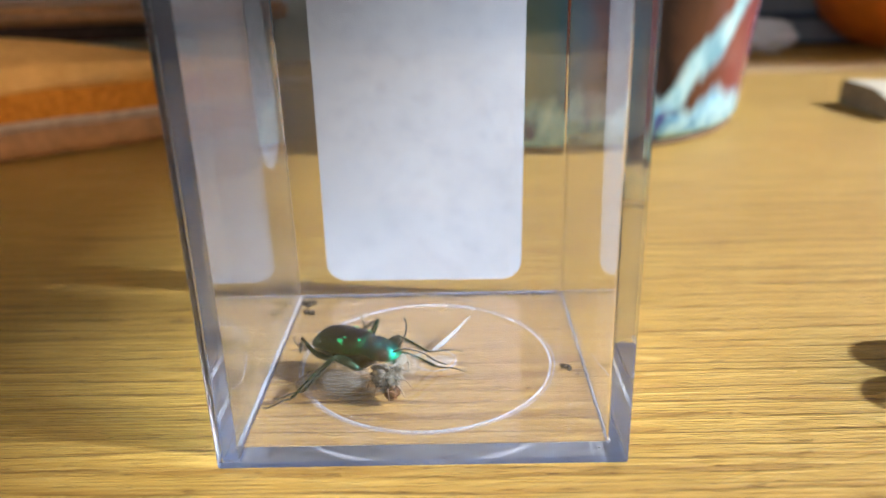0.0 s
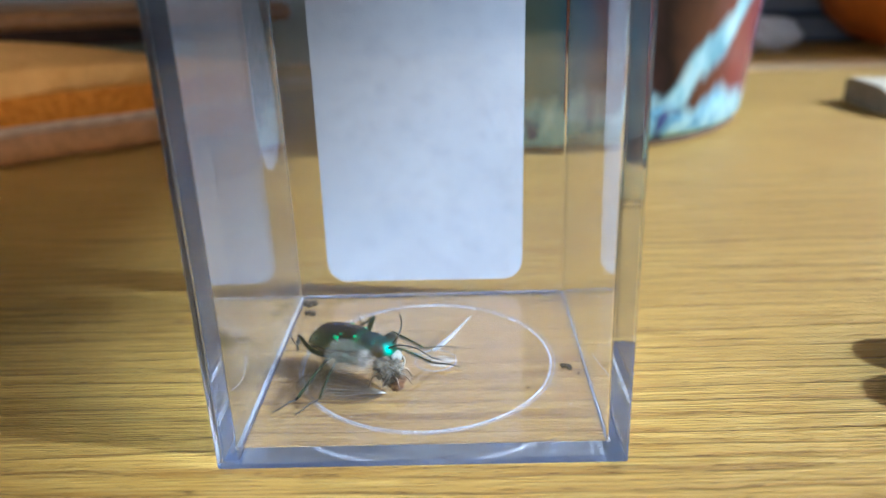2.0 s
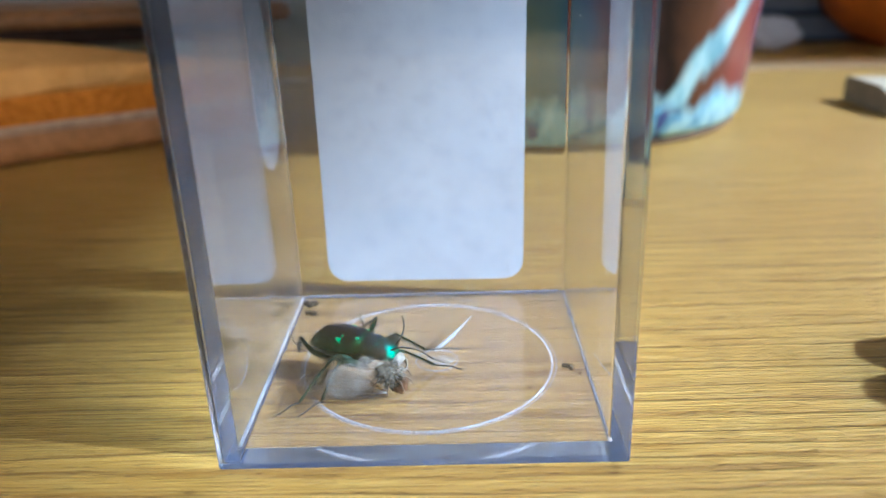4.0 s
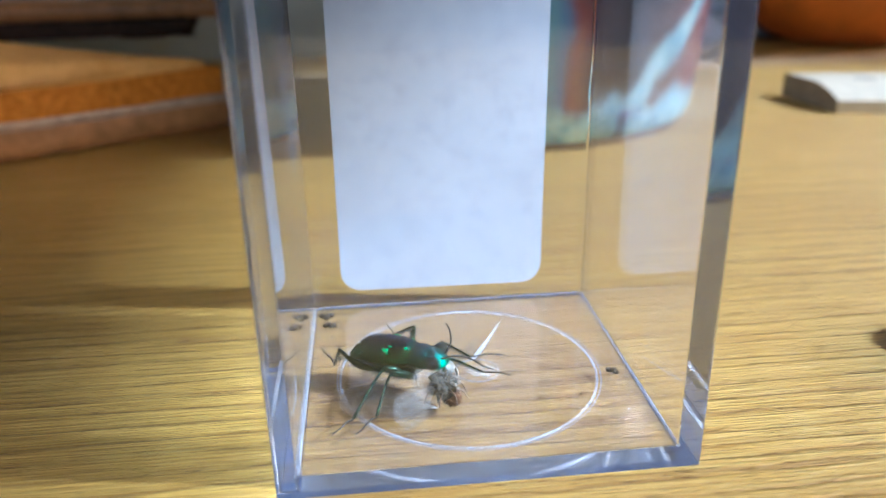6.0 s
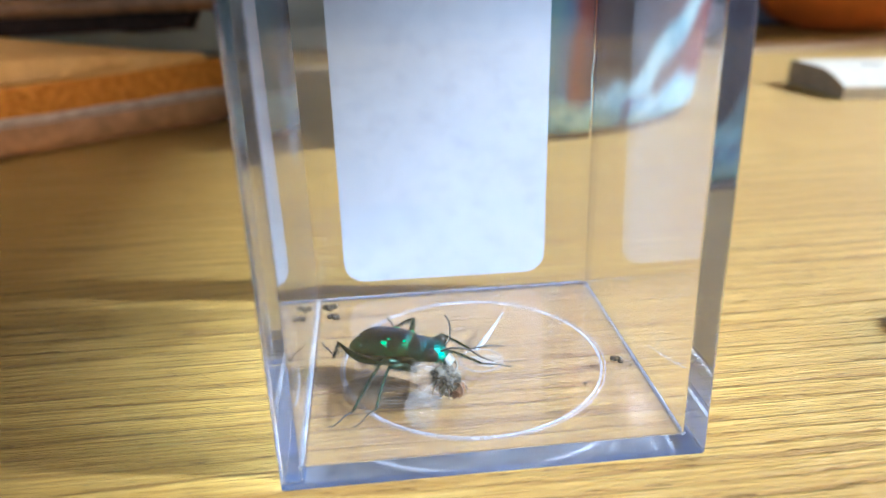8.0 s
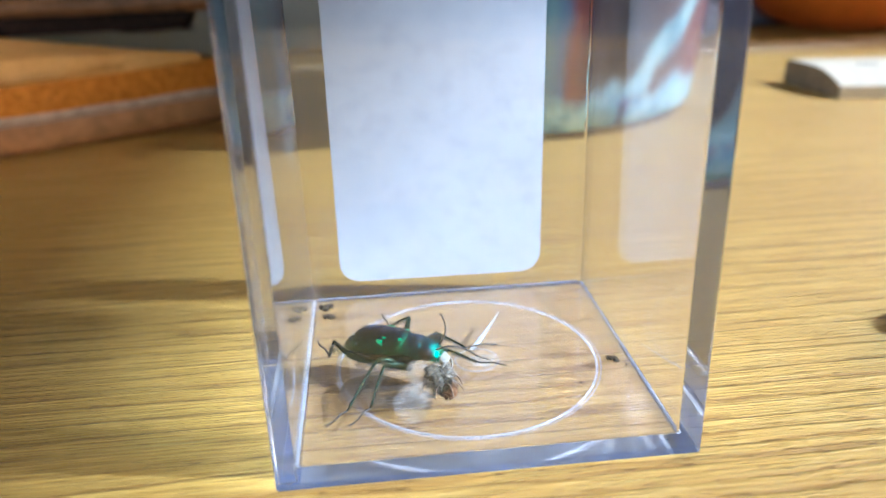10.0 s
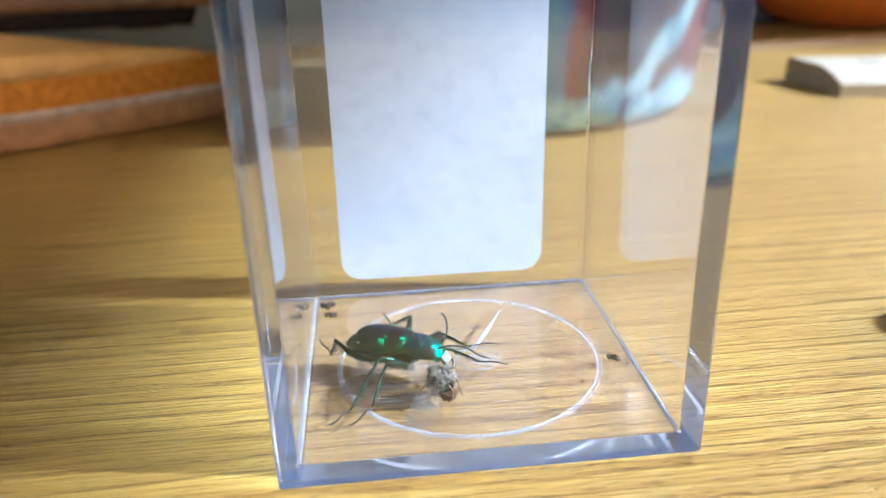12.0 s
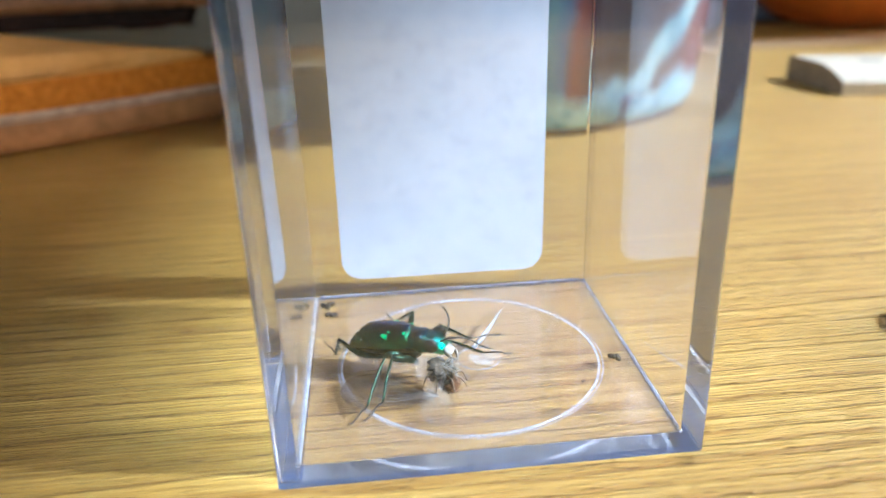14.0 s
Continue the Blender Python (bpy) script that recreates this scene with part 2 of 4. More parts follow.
def beetle_shell(name, low, high, top, rough=0.14):
    """Metallic chitin with a fine pitted relief: greener flanks with painted glint spots, the back bluer for its
    reflection.
    """
    n = Nodes(name)
    g = n.tree.nodes.new("ShaderNodeNewGeometry")
    s = n.tree.nodes.new("ShaderNodeSeparateXYZ")
    n.tree.links.new(g.outputs["Normal"], s.inputs[0])
    # up-facing parts turn bluer, painting the reflection on the back
    up = n.ramp(s.outputs[2], [(0.45, (0, 0, 0)), (0.97, (1, 1, 1))])
    spots = n.noise(950, None, 3, 0.6)
    # the last stop paints bright green glint spots
    green = n.ramp(spots, [(0.35, low), (0.56, high), (0.68, tuple(min(1.0, 3.0 * c) for c in high))])
    n.set(Base_Color=n.mix(up, green, top), Roughness=rough, Metallic=0.85, Specular_IOR_Level=0.3)
    n.bump(n.maths("ADD", n.noise(2100, None, 3, 0.6), n.maths("MULTIPLY", n.noise(600, None, 2, 0.5), 2.6)), 0.9, 0.0002)
    return n.mat


def wing_film(name, least, most, tint=(0.95, 0.93, 0.90)):
    n = Nodes(name)
    t = n.tree
    clear = t.nodes.new("ShaderNodeBsdfTransparent")
    clear.inputs["Color"].default_value = (*tint, 1)
    n.set(Base_Color=(0.58, 0.57, 0.54, 1), Roughness=0.07, IOR=1.6)
    n.bump(n.noise(1.0, n.where((500, 4200, 900)), 2, 0.5, 0.6), 0.6, 0.0003)
    mixer = t.nodes.new("ShaderNodeMixShader")
    fac = n.ramp(n.noise(420, None, 4, 0.6), [(0.3, (least,) * 3), (0.75, (most,) * 3)])
    t.links.new(fac, mixer.inputs[0])
    t.links.new(clear.outputs[0], mixer.inputs[1])
    t.links.new(n.bsdf.outputs[0], mixer.inputs[2])
    t.links.new(mixer.outputs[0], t.nodes["Material Output"].inputs["Surface"])
    return n.mat


def glaze():
    """Running glaze: dark brown body, teal and pale blue runs and a pale blue foot."""
    n = Nodes("running stoneware glaze")
    z = n.maths("MULTIPLY", n.split(2), 100.0)
    wobble = n.noise(1.0, n.where((45, 45, 16)), 4, 0.6, 0.8)
    turn = n.maths("MULTIPLY", n.maths("ARCTAN2", n.split(1), n.split(0)), 180 / math.pi)
    turn = n.maths("ADD", turn, n.maths("MULTIPLY", n.maths("SUBTRACT", wobble, 0.5), 16.0))
    round_ = n.maths("ADD", n.maths("DIVIDE", turn, 180.0), 1.0)
    body = n.ramp(round_, [(0.0, (0.03, 0.015, 0.01)), (0.20, (0.03, 0.02, 0.015)), (0.25, (0.13, 0.30, 0.42)), (0.33, (0.03, 0.08, 0.18)), (0.40, (0.18, 0.25, 0.21)), (0.445, (0.12, 0.22, 0.24)), (0.465, (0.05, 0.16, 0.28)), (0.485, (0.20, 0.40, 0.52)), (0.505, (0.12, 0.22, 0.38)), (0.525, (0.22, 0.06, 0.045)), (0.56, (0.07, 0.03, 0.03)), (0.62, (0.012, 0.007, 0.007)), (0.69, (0.11, 0.045, 0.02)), (0.76, (0.26, 0.075, 0.05)), (0.86, (0.26, 0.08, 0.09)), (0.90, (0.45, 0.50, 0.72)), (0.96, (0.40, 0.48, 0.66)), (1.0, (0.05, 0.02, 0.016))])
    slant = n.maths("SUBTRACT", turn, n.maths("ADD", -75.0, n.maths("MULTIPLY", z, 8.5)))
    streak = n.ramp(n.maths("ABSOLUTE", n.maths("DIVIDE", slant, 10.5)), [(0.25, (1, 1, 1)), (0.62, (0, 0, 0))])
    pale = n.ramp(n.noise(1.0, n.where((160, 160, 50)), 4, 0.6, 0.8), [(0.3, (0.10, 0.30, 0.42)), (0.5, (0.40, 0.70, 0.74)), (0.7, (0.66, 0.86, 0.82))])
    colour = n.mix(n.maths("MULTIPLY", streak, 0.9), body, pale)
    rise = n.maths("ADD", z, n.maths("MULTIPLY", n.maths("SUBTRACT", wobble, 0.5), 3.2))
    foot = n.ramp(n.noise(1.0, n.where((130, 130, 70)), 4, 0.6, 0.8), [(0.30, (0.07, 0.09, 0.28)), (0.38, (0.22, 0.52, 0.74)), (0.54, (0.50, 0.82, 0.90))])
    colour = n.mix(n.ramp(n.maths("DIVIDE", rise, 3.0), [(0.34, (0, 0, 0)), (0.52, (1, 1, 1))]), foot, colour)
    n.set(Base_Color=colour, Roughness=0.22, IOR=1.33)
    n.bump(wobble, 0.2, 0.001)
    return n.mat


def suede(name, low, high, scale=350.0, depth=0.0008):
    n = Nodes(name)
    fac = n.noise(scale, None, 6, 0.65)
    n.set(Base_Color=n.ramp(fac, [(0.32, low), (0.68, high)]), Roughness=0.95, IOR=1.25)
    n.bump(fac, 0.7, depth)
    return n.mat


OAK, PALE_OAK = oak(), pale_oak()
ACRYLIC = acrylic()
THIN_ACRYLIC = acrylic("thin clear acrylic", open_=0.5)
# grey tint dims the overlit table below; blue film paints reflected sky
DIMMED_BASE = acrylic("hazed and dimmed acrylic underside", 0.10, (0.64, 0.64, 0.66), 0.085, (0.60, 0.68, 0.88))
# navy film under the walls paints the sky they reflect inside
SKY_EDGE = acrylic("acrylic underside with painted sky reflection", 0.25, (0.40, 0.50, 0.80), 0.58, (0.065, 0.092, 0.18))
# tint darkens the floor in place of the weaker light inside
INNER_FLOOR = acrylic("dimming acrylic floor tint", 0.0, (0.55, 0.48, 0.50), 0.010)
# pale films on the side faces paint light reflected inside the walls
EDGED = acrylic("light-hazed acrylic side face", 0.012, (0.90, 0.87, 0.88), 0.022, (0.56, 0.60, 0.80), open_=0.12)
HAZED_SIDE = acrylic("light-hazed acrylic left wall face", 0.02, (0.92, 0.91, 0.93), 0.045, (0.55, 0.66, 0.92), open_=0.1)
RING = acrylic("clear moulded acrylic", 0.06, (0.96, 0.97, 1.0), 0.17, (0.80, 0.84, 0.93))
FROSTED = acrylic("frosted acrylic weld", 0.15, (0.97, 0.98, 1.0), 0.26, (0.80, 0.84, 0.93))
WHITE_SLIVER = acrylic("white scuffed sliver", 0.3, (0.96, 0.97, 1.0), 0.42, (0.80, 0.81, 0.83))
SEAM = acrylic("clear acrylic seam", 0.25, (0.97, 0.98, 1.0), 0.12, (0.80, 0.84, 0.93))
PAPER = paper()
ELYTRA = beetle_shell("green beetle shell", (0.002, 0.016, 0.006), (0.006, 0.085, 0.026), (0.003, 0.005, 0.030))
HEADGREEN = beetle_shell("teal beetle head shell", (0.003, 0.05, 0.028), (0.02, 0.48, 0.27), (0.008, 0.07, 0.08), 0.2)
COLLAR = beetle_shell("blue-black beetle collar", (0.004, 0.035, 0.022), (0.008, 0.10, 0.07), (0.008, 0.02, 0.05), 0.2)
BELLY = beetle_shell("dark beetle underside", (0.010, 0.009, 0.006), (0.024, 0.028, 0.016), (0.012, 0.03, 0.02), 0.4)
PIT_GLINT = plain("emerald pit with painted glint", (0.03, 0.72, 0.24), 0.34, 0.85, 0.4, 1500, 0.4, 0.0001)
LEGS = plain("green-brown leg chitin", (0.012, 0.040, 0.021), 0.26, 0.75, 0.95, 1500, 0.4, 0.0001)
TARSUS = plain("brown foot chitin", (0.018, 0.014, 0.009), 0.5, 0.1, 0.4, 1500, 0.3, 0.00005)
EYE = plain("dark insect eye", (0.008, 0.007, 0.006), 0.12, 0.0, 0.3, 900, 0.1, 0.00003, Coat_Weight=0.8)
JAW = plain("horn-brown jaw", (0.11, 0.085, 0.045), 0.3, 0.0, 0.5, 700, 0.2, 0.0001)
IVORY = plain("ivory mouthpart", (0.21, 0.20, 0.155), 0.5, 0.0, 0.45, 700, 0.2, 0.0001)
FUZZ = suede("grey insect fuzz", (0.014, 0.011, 0.008), (0.21, 0.185, 0.14), 620, 0.0006)
BRISTLE = plain("dark leg bristle", (0.035, 0.04, 0.03), 0.5, 0.2, 0.5, 900, 0.1, 0.00005)
RUSTY = suede("red-brown insect flesh", (0.035, 0.016, 0.008), (0.20, 0.095, 0.045), 900, 0.0005)
HAIR = plain("grey insect hair", (0.26, 0.24, 0.20), 0.6, 0.0, 0.5, 800, 0.1, 0.00005)
VEIN = plain("pale wing vein", (0.40, 0.38, 0.34), 0.3, 0.0, 0.3, 800, 0.1, 0.00005)
PREY_LEG = plain("brown insect leg", (0.16, 0.10, 0.06), 0.5, 0.0, 0.4, 900, 0.1, 0.00005)
FILM = wing_film("insect wing membrane", 0.015, 0.10)
SCAR = wing_film("milky scarred film", 0.05, 0.42)
# the wing's dark tint also paints the shadow under the beetle
THIN_FILM = wing_film("torn wing membrane with shade tint", 0.02, 0.07, (0.80, 0.76, 0.73))
DROPPING = suede("dry dark droppings", (0.02, 0.015, 0.01), (0.09, 0.07, 0.05), 1500, 0.0003)
GLAZE = glaze()
CLAY = plain("bare brown clay", (0.20, 0.13, 0.07), 0.8, 0.0, 0.3, 500)
TAN = suede("tan leather", (0.74, 0.36, 0.085), (0.90, 0.49, 0.13), 120, 0.0003)
RAW = suede("raw orange leather edge", (0.50, 0.14, 0.010), (0.80, 0.30, 0.028), 420, 0.0015)
SOLE = plain("brown leather sole", (0.42, 0.19, 0.058), 0.42, 0.0, 0.3, 160, 0.3, 0.0003)
SOLE_HIGHLIGHT = plain("pale sole edge highlight", (0.50, 0.34, 0.20), 0.35, 0.0, 0.25, 260, 0.3, 0.0003)
FRINGE_SHADE = suede("dark leather fringe with gap shade", (0.03, 0.018, 0.012), (0.09, 0.05, 0.03), 500, 0.001)
IVORY_BAR = plain("ivory-white painted wood", (0.66, 0.58, 0.42), 0.45, 0.0, 0.08, 200, 0.15, 0.0002)
BAR_END_SHADE = plain("shade-darkened bar end", (0.25, 0.18, 0.095), 0.8, 0.0, 0.35, 500, 0.4, 0.0004)
INK = plain("black ink", (0.03, 0.03, 0.03), 0.6, 0.0, 0.2, 800)
ORANGE = plain("orange glazed pot", (0.74, 0.19, 0.012), 0.4, 0.0, 0.2, 60, 0.2, 0.0005)
WALL = plain("grey-green plaster", (0.17, 0.185, 0.17), 0.9, 0.0, 0.08, 6, 0.2, 0.002)
GREY_BOX = plain("grey-green card", (0.42, 0.46, 0.40), 0.8, 0.0, 0.06, 40, 0.15, 0.0004)
CEILING = plain("white ceiling paint", (0.78, 0.78, 0.76), 0.9, 0.0, 0.04, 6, 0.1, 0.001)
BOARDS = plain("brown floor", (0.22, 0.13, 0.07), 0.5, 0.0, 0.25, 8, 0.2, 0.001)
FRAME = plain("white window paint", (0.78, 0.78, 0.75), 0.5, 0.0, 0.05, 20, 0.1, 0.0005)
BLUE = plain("blue book cloth", (0.045, 0.08, 0.15), 0.7, 0.0, 0.25, 90, 0.2, 0.0003)
NAVY = plain("dark book cloth", (0.014, 0.016, 0.024), 0.7, 0.0, 0.3, 90, 0.2, 0.0003)
PAGES = plain("book pages", (0.24, 0.25, 0.27), 0.9, 0.0, 0.12, 400, 0.3, 0.0003)
TISSUE = plain("white crumpled tissue", (0.78, 0.78, 0.80), 0.9, 0.0, 0.05, 200, 0.6, 0.001)
DARK_LID = plain("dark plastic lid", (0.03, 0.025, 0.02), 0.4, 0.0, 0.2, 200)


# ---- room ----
def structure(name, bm, mat, label):
    return tagged(part(name, bm, mat, None, "", False), label, name.split("_")[0], kind="structure")


def joined(*boxes):
    bm = bmesh.new()
    for b in boxes:
        other = block(*b)
        me = bpy.data.meshes.new("piece")
        other.to_mesh(me)
        other.free()
        bm.from_mesh(me)
        bpy.data.meshes.remove(me)
    return bm


structure("floor", block(-170, 90, -150, 140, -80, -74), BOARDS, "brown wooden room floor under the table")
structure("ceiling", block(-170, 90, -150, 140, 180, 186), CEILING, "white painted ceiling of the room")
structure("wall_north", block(-170, 90, 130, 140, -74, 180), WALL, "plain grey-green plaster wall behind the table")
# west wall is out of view; white to bounce fill onto the slippers
structure("wall_west", block(-170, -160, -140, 130, -74, 180), CEILING, "unseen plaster wall, white to bounce light")
# out of view; openings placed for the sun, its shade and the glare
structure("wall_east", joined((80, 90, -140, 130, -74, 30), (80, 90, -140, 56, 86.8, 180), (80, 90, 56, 130, 150.2, 180), (80, 90, 126, 130, 86.8, 150.2), (80, 90, -140, -65, 30, 86.8), (80, 90, 20, 56, 30, 86.8), (80, 90, 126, 130, 30, 86.8)), WALL, "unseen grey-green plaster wall with openings set to shape the light")
# out of view; opening added for light on the label
structure("wall_south", joined((-170, 90, -150, -140, -74, 2), (-170, 90, -150, -140, 70, 180), (-170, -130, -150, -140, 2, 70), (75, 90, -150, -140, 2, 70)), WALL, "unseen grey-green plaster wall with an added window opening")


def window(name, x0, x1, y0, y1, z0, z1):
    top = tagged(new(name), "unseen white painted wooden window frame, added to let in light", "window", kind="structure")
    if x1 - x0 < y1 - y0:
        for y in (y0, y1 - 5):
            part("frame_post", block(x0, x1, y, y + 5, z0, z1, 0.4), FRAME, top)
        rails = (x0, x1, y0 + 5, y1 - 5)
    else:
        for x in (x0, x1 - 5):
            part("frame_post", block(x, x + 5, y0, y1, z0, z1, 0.4), FRAME, top)
        rails = (x0 + 5, x1 - 5, y0, y1)
    part("head_rail", block(*rails, z1 - 5, z1, 0.4), FRAME, top)
    part("window_sill", block(*rails, z0, z0 + 4, 0.4), FRAME, top)


# unseen window whose head rail is placed to shade the table's left
window("window_1", 82, 88, -64.8, 19.8, 30.2, 86.6)
# unseen window added for glare on the table and slipper fill
window("window_3", 82, 88, 56.2, 125.8, 30.2, 150)
# unseen window added to light the label from the front
window("window_2", -129.8, 74.8, -148, -142, 2.2, 69.8)


# ---- table ----
def oak_table():
    top = base("oak_table", 0, 0)
    tagged(top, "golden oiled oak table with open raised grain", "table")
    part("tabletop", block(-60, 70, -35, 26.6, -2.6, 0, 0.15), OAK, top)
    part("edging", block(-60, 70, 26.65, 28.3, -2.6, 0.12, 0.12), PALE_OAK, top, "paler oak edging strip")
    part("leaf", block(-60, 70, 28.35, 62, -2.6, -0.05, 0.15), OAK, top)
    for x in (-54, 62):
        for y in (-30, 54):
            part("leg", block(x, x + 5, y, y + 5, -74, -2.62, 0.3), OAK, top)
    return top


oak_table()


# ---- the clear box ----
W, D, TS, TF, H0, TALL = 2.35, 4.61, 0.218, 0.25, 0.197, 10.0
TR = 0.205  # the other side wall


def cells(xs, ys, zs, solid):
    """The skin of the solid cells of a grid, with flat faces merged."""
    bm = bmesh.new()
    corner = {}

    def at(i, j, k):
        if (i, j, k) not in corner:
            corner[i, j, k] = bm.verts.new((xs[i], ys[j], zs[k]))
        return corner[i, j, k]

    for i, j, k in solid:
        for axis in range(3):
            for s in (0, 1):
                near = [i, j, k]
                near[axis] += 2 * s - 1
                if tuple(near) in solid:
                    continue
                quad = []
                for u, v in ((0, 0), (1, 0), (1, 1), (0, 1)):
                    c = [i, j, k]
                    c[axis] += s
                    c[(axis + 1) % 3] += u
                    c[(axis + 2) % 3] += v
                    quad.append(at(*c))
                face = bm.faces.new(quad if s else quad[::-1])
                if axis == 2 and s == 0 and k == 0 and (i, j) != (1, 1):
                    face.material_index = 4
    bmesh.ops.dissolve_limit(bm, angle_limit=radians(2), verts=bm.verts[:], edges=bm.edges[:], delimit={"MATERIAL"})
    return bm


def film_faces(ob, side_face):
    """Gives underside, floor and outer side faces the films and tints that paint in light."""
    ob.data.materials.append(DIMMED_BASE)
    ob.data.materials.append(side_face)
    ob.data.materials.append(INNER_FLOOR)
    ob.data.materials.append(SKY_EDGE)
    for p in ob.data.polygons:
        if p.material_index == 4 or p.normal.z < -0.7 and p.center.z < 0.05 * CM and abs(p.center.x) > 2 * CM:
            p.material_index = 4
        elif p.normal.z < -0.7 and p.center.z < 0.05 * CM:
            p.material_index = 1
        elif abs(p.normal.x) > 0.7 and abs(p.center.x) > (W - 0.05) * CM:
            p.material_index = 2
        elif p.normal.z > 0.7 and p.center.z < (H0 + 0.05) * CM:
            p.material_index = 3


def acrylic_box():
    top = base("acrylic_box", 0, 0)
    tagged(top, "clear thick-walled acrylic box with polished edges standing on the table", "box")
    solid = {(i, j, 0) for i in range(3) for j in range(3)} | {(i, j, 1) for i in range(3) for j in range(3) if not (j == 1 and i < 2)}
    solid -= {(0, 1, 0)}
    bm = cells([-W, -W + TS, W - TR, W], [0, TF, D - TF, D], [0.012, H0, TALL], solid)
    bmesh.ops.bevel(bm, geom=[e for e in bm.edges if len(e.link_faces) == 2 and e.calc_face_angle() > 1], offset=0.036, segments=3, affect="EDGES", profile=0.5)
    body = part("body", bm, ACRYLIC, top, "", False)
    body.visible_shadow = False
    film_faces(body, EDGED)
    g = 0.003
    side = part("side_wall", block(-W + 0.024, -W + TS - g, TF + g, D - TF - g, 0.012, TALL, 0.010, 2), ACRYLIC, top, "", False)
    side.visible_shadow = False
    film_faces(side, HAZED_SIDE)
    # added sheet on the left wall that casts the front wall's shadow
    part("shade_sheet", block(-W, -W + 0.02, TF + g, 1.08, 0.012, TALL, 0.003, 1), ACRYLIC, top, "thin clear sheet added to cast shade", False)
    # added half-open sheet that dims light passing the left wall
    part("shade_sheet", block(-W, -W + 0.02, 1.083, D - TF - g, 0.012, TALL, 0.003, 1), THIN_ACRYLIC, top, "thin clear sheet added to cast shade", False)
    # added sheet behind the label that casts the back wall's shadow
    part("back_shade_sheet", block(-W + 0.05, W - 0.05, D + 0.04, D + 0.05, 0.02, TALL, 0.003, 1), ACRYLIC, top, "thin clear sheet added to cast the back wall's shadow", False)
    x, y0, y1 = W - TS, TF, D - TF
    part("weld", tube([(-x, y0 + 0.05, H0), (-x, y1 - 0.05, H0)], [0.032, 0.032], 10), SEAM, top, "thin milky weld bead").visible_shadow = False
    part("weld", tube([(W - TR, y0 + 0.05, H0), (W - TR, y1 - 0.05, H0)], [0.024, 0.024], 10), SEAM, top, "thin milky weld bead").visible_shadow = False
    part("weld", tube([(-x + 0.05, y1, H0), (x - 0.05, y1, H0)], [0.016, 0.016], 8), FROSTED, top, "thin milky weld bead").visible_shadow = False
    part("moulded_ring", ring_bm(0, 2.2, H0 + 0.003, 1.70, 0.017, 0.018), FROSTED, top, "raised glassy ring on the floor").visible_shadow = False
    part("moulded_ring", ring_bm(0.006, 2.206, H0 + 0.002, 1.748, 0.009, 0.008), RING, top, "raised glassy ring on the floor").visible_shadow = False
    gate = part("gate_mark", ring_bm(0.12, 2.17, H0 + 0.004, 0.285, 0.012, 0.012, 48), FROSTED, top, "round milky moulding mark")
    gate.visible_shadow = False
    scar = ball(0, 0, 0, 0.20, 0.15, 0.006, 36, 10)
    for v in scar.verts:
        v.co += Vector((v.co.x, v.co.y, 0)) * 0.55 * noise.noise(Vector((v.co.x * 9, v.co.y * 9, 3)))
    ob = part("blemish", scar, SCAR, gate, "pale raised blemish")
    ob.location = (0.17 * CM, 2.16 * CM, (H0 + 0.005) * CM)
    ob.visible_shadow = False
    # thin pale arcs low on both side walls
    for line in (((W - TR - 0.003, 1.55, 0.62), (W - TR - 0.003, 1.2, 0.72), (W - TR - 0.003, 0.8, 0.84), (W - TR - 0.003, 0.38, 0.98)), ((-x + 0.003, 1.05, 0.98), (-x + 0.003, 0.92, 0.84), (-x + 0.003, 0.66, 0.82), (-x + 0.003, 0.36, 0.92))):
        pts = curved(line, 4)
        part("pale_arc", tube(pts, [0.0045] * len(pts), 5), FROSTED, top, "fine pale curved line").visible_shadow = False
    return top


acrylic_box()


def rounded(x0, x1, z0, z1, r):
    pts = []
    for cx, cz, a0 in ((x1 - r, z1 - r, 0), (x0 + r, z1 - r, 90), (x0 + r, z0 + r, 180), (x1 - r, z0 + r, 270)):
        for k in range(9):
            a = radians(a0 + k * 90 / 8)
            pts.append((cx + r * math.cos(a), cz + r * math.sin(a)))
    return pts


def paper_label():
    bm = plate(rounded(-1.59, 1.615, 0, 9.3, 0.32), 0.012)
    ob = part("paper_label", bm, PAPER, None, "", False)
    ob.matrix_basis = pose(-0.115 * CM, (D + 0.026) * CM, 0.37 * CM, 90, 0.5, 0)
    return tagged(ob, "blank white paper label with rounded corners stuck behind the box", "label")


paper_label()


def paper_scrap():
    edge = [(3.12, 9.7), (3.1, 5.6), (3.06, 4.6), (3.0, 3.9), (3.02, 3.35), (3.12, 2.95), (3.32, 2.70), (3.58, 2.58), (3.86, 2.62), (4.08, 2.76), (4.2, 2.98), (4.17, 3.3), (4.21, 3.7), (4.1, 4.15), (4.02, 4.6), (3.86, 5.1), (3.8, 5.7), (3.66, 6.6), (3.6, 9.7)]
    ob = part("paper_scrap", plate(edge, 0.01), PAPER, None, "", False)
    ob.matrix_basis = Matrix(((0, 0, -1, (-W - 0.01) * CM), (1, 0, 0, 0), (0, 1, 0, 0), (0, 0, 0, 1)))
    return tagged(ob, "torn white paper remnant stuck to the side of the box", "paper")


paper_scrap()


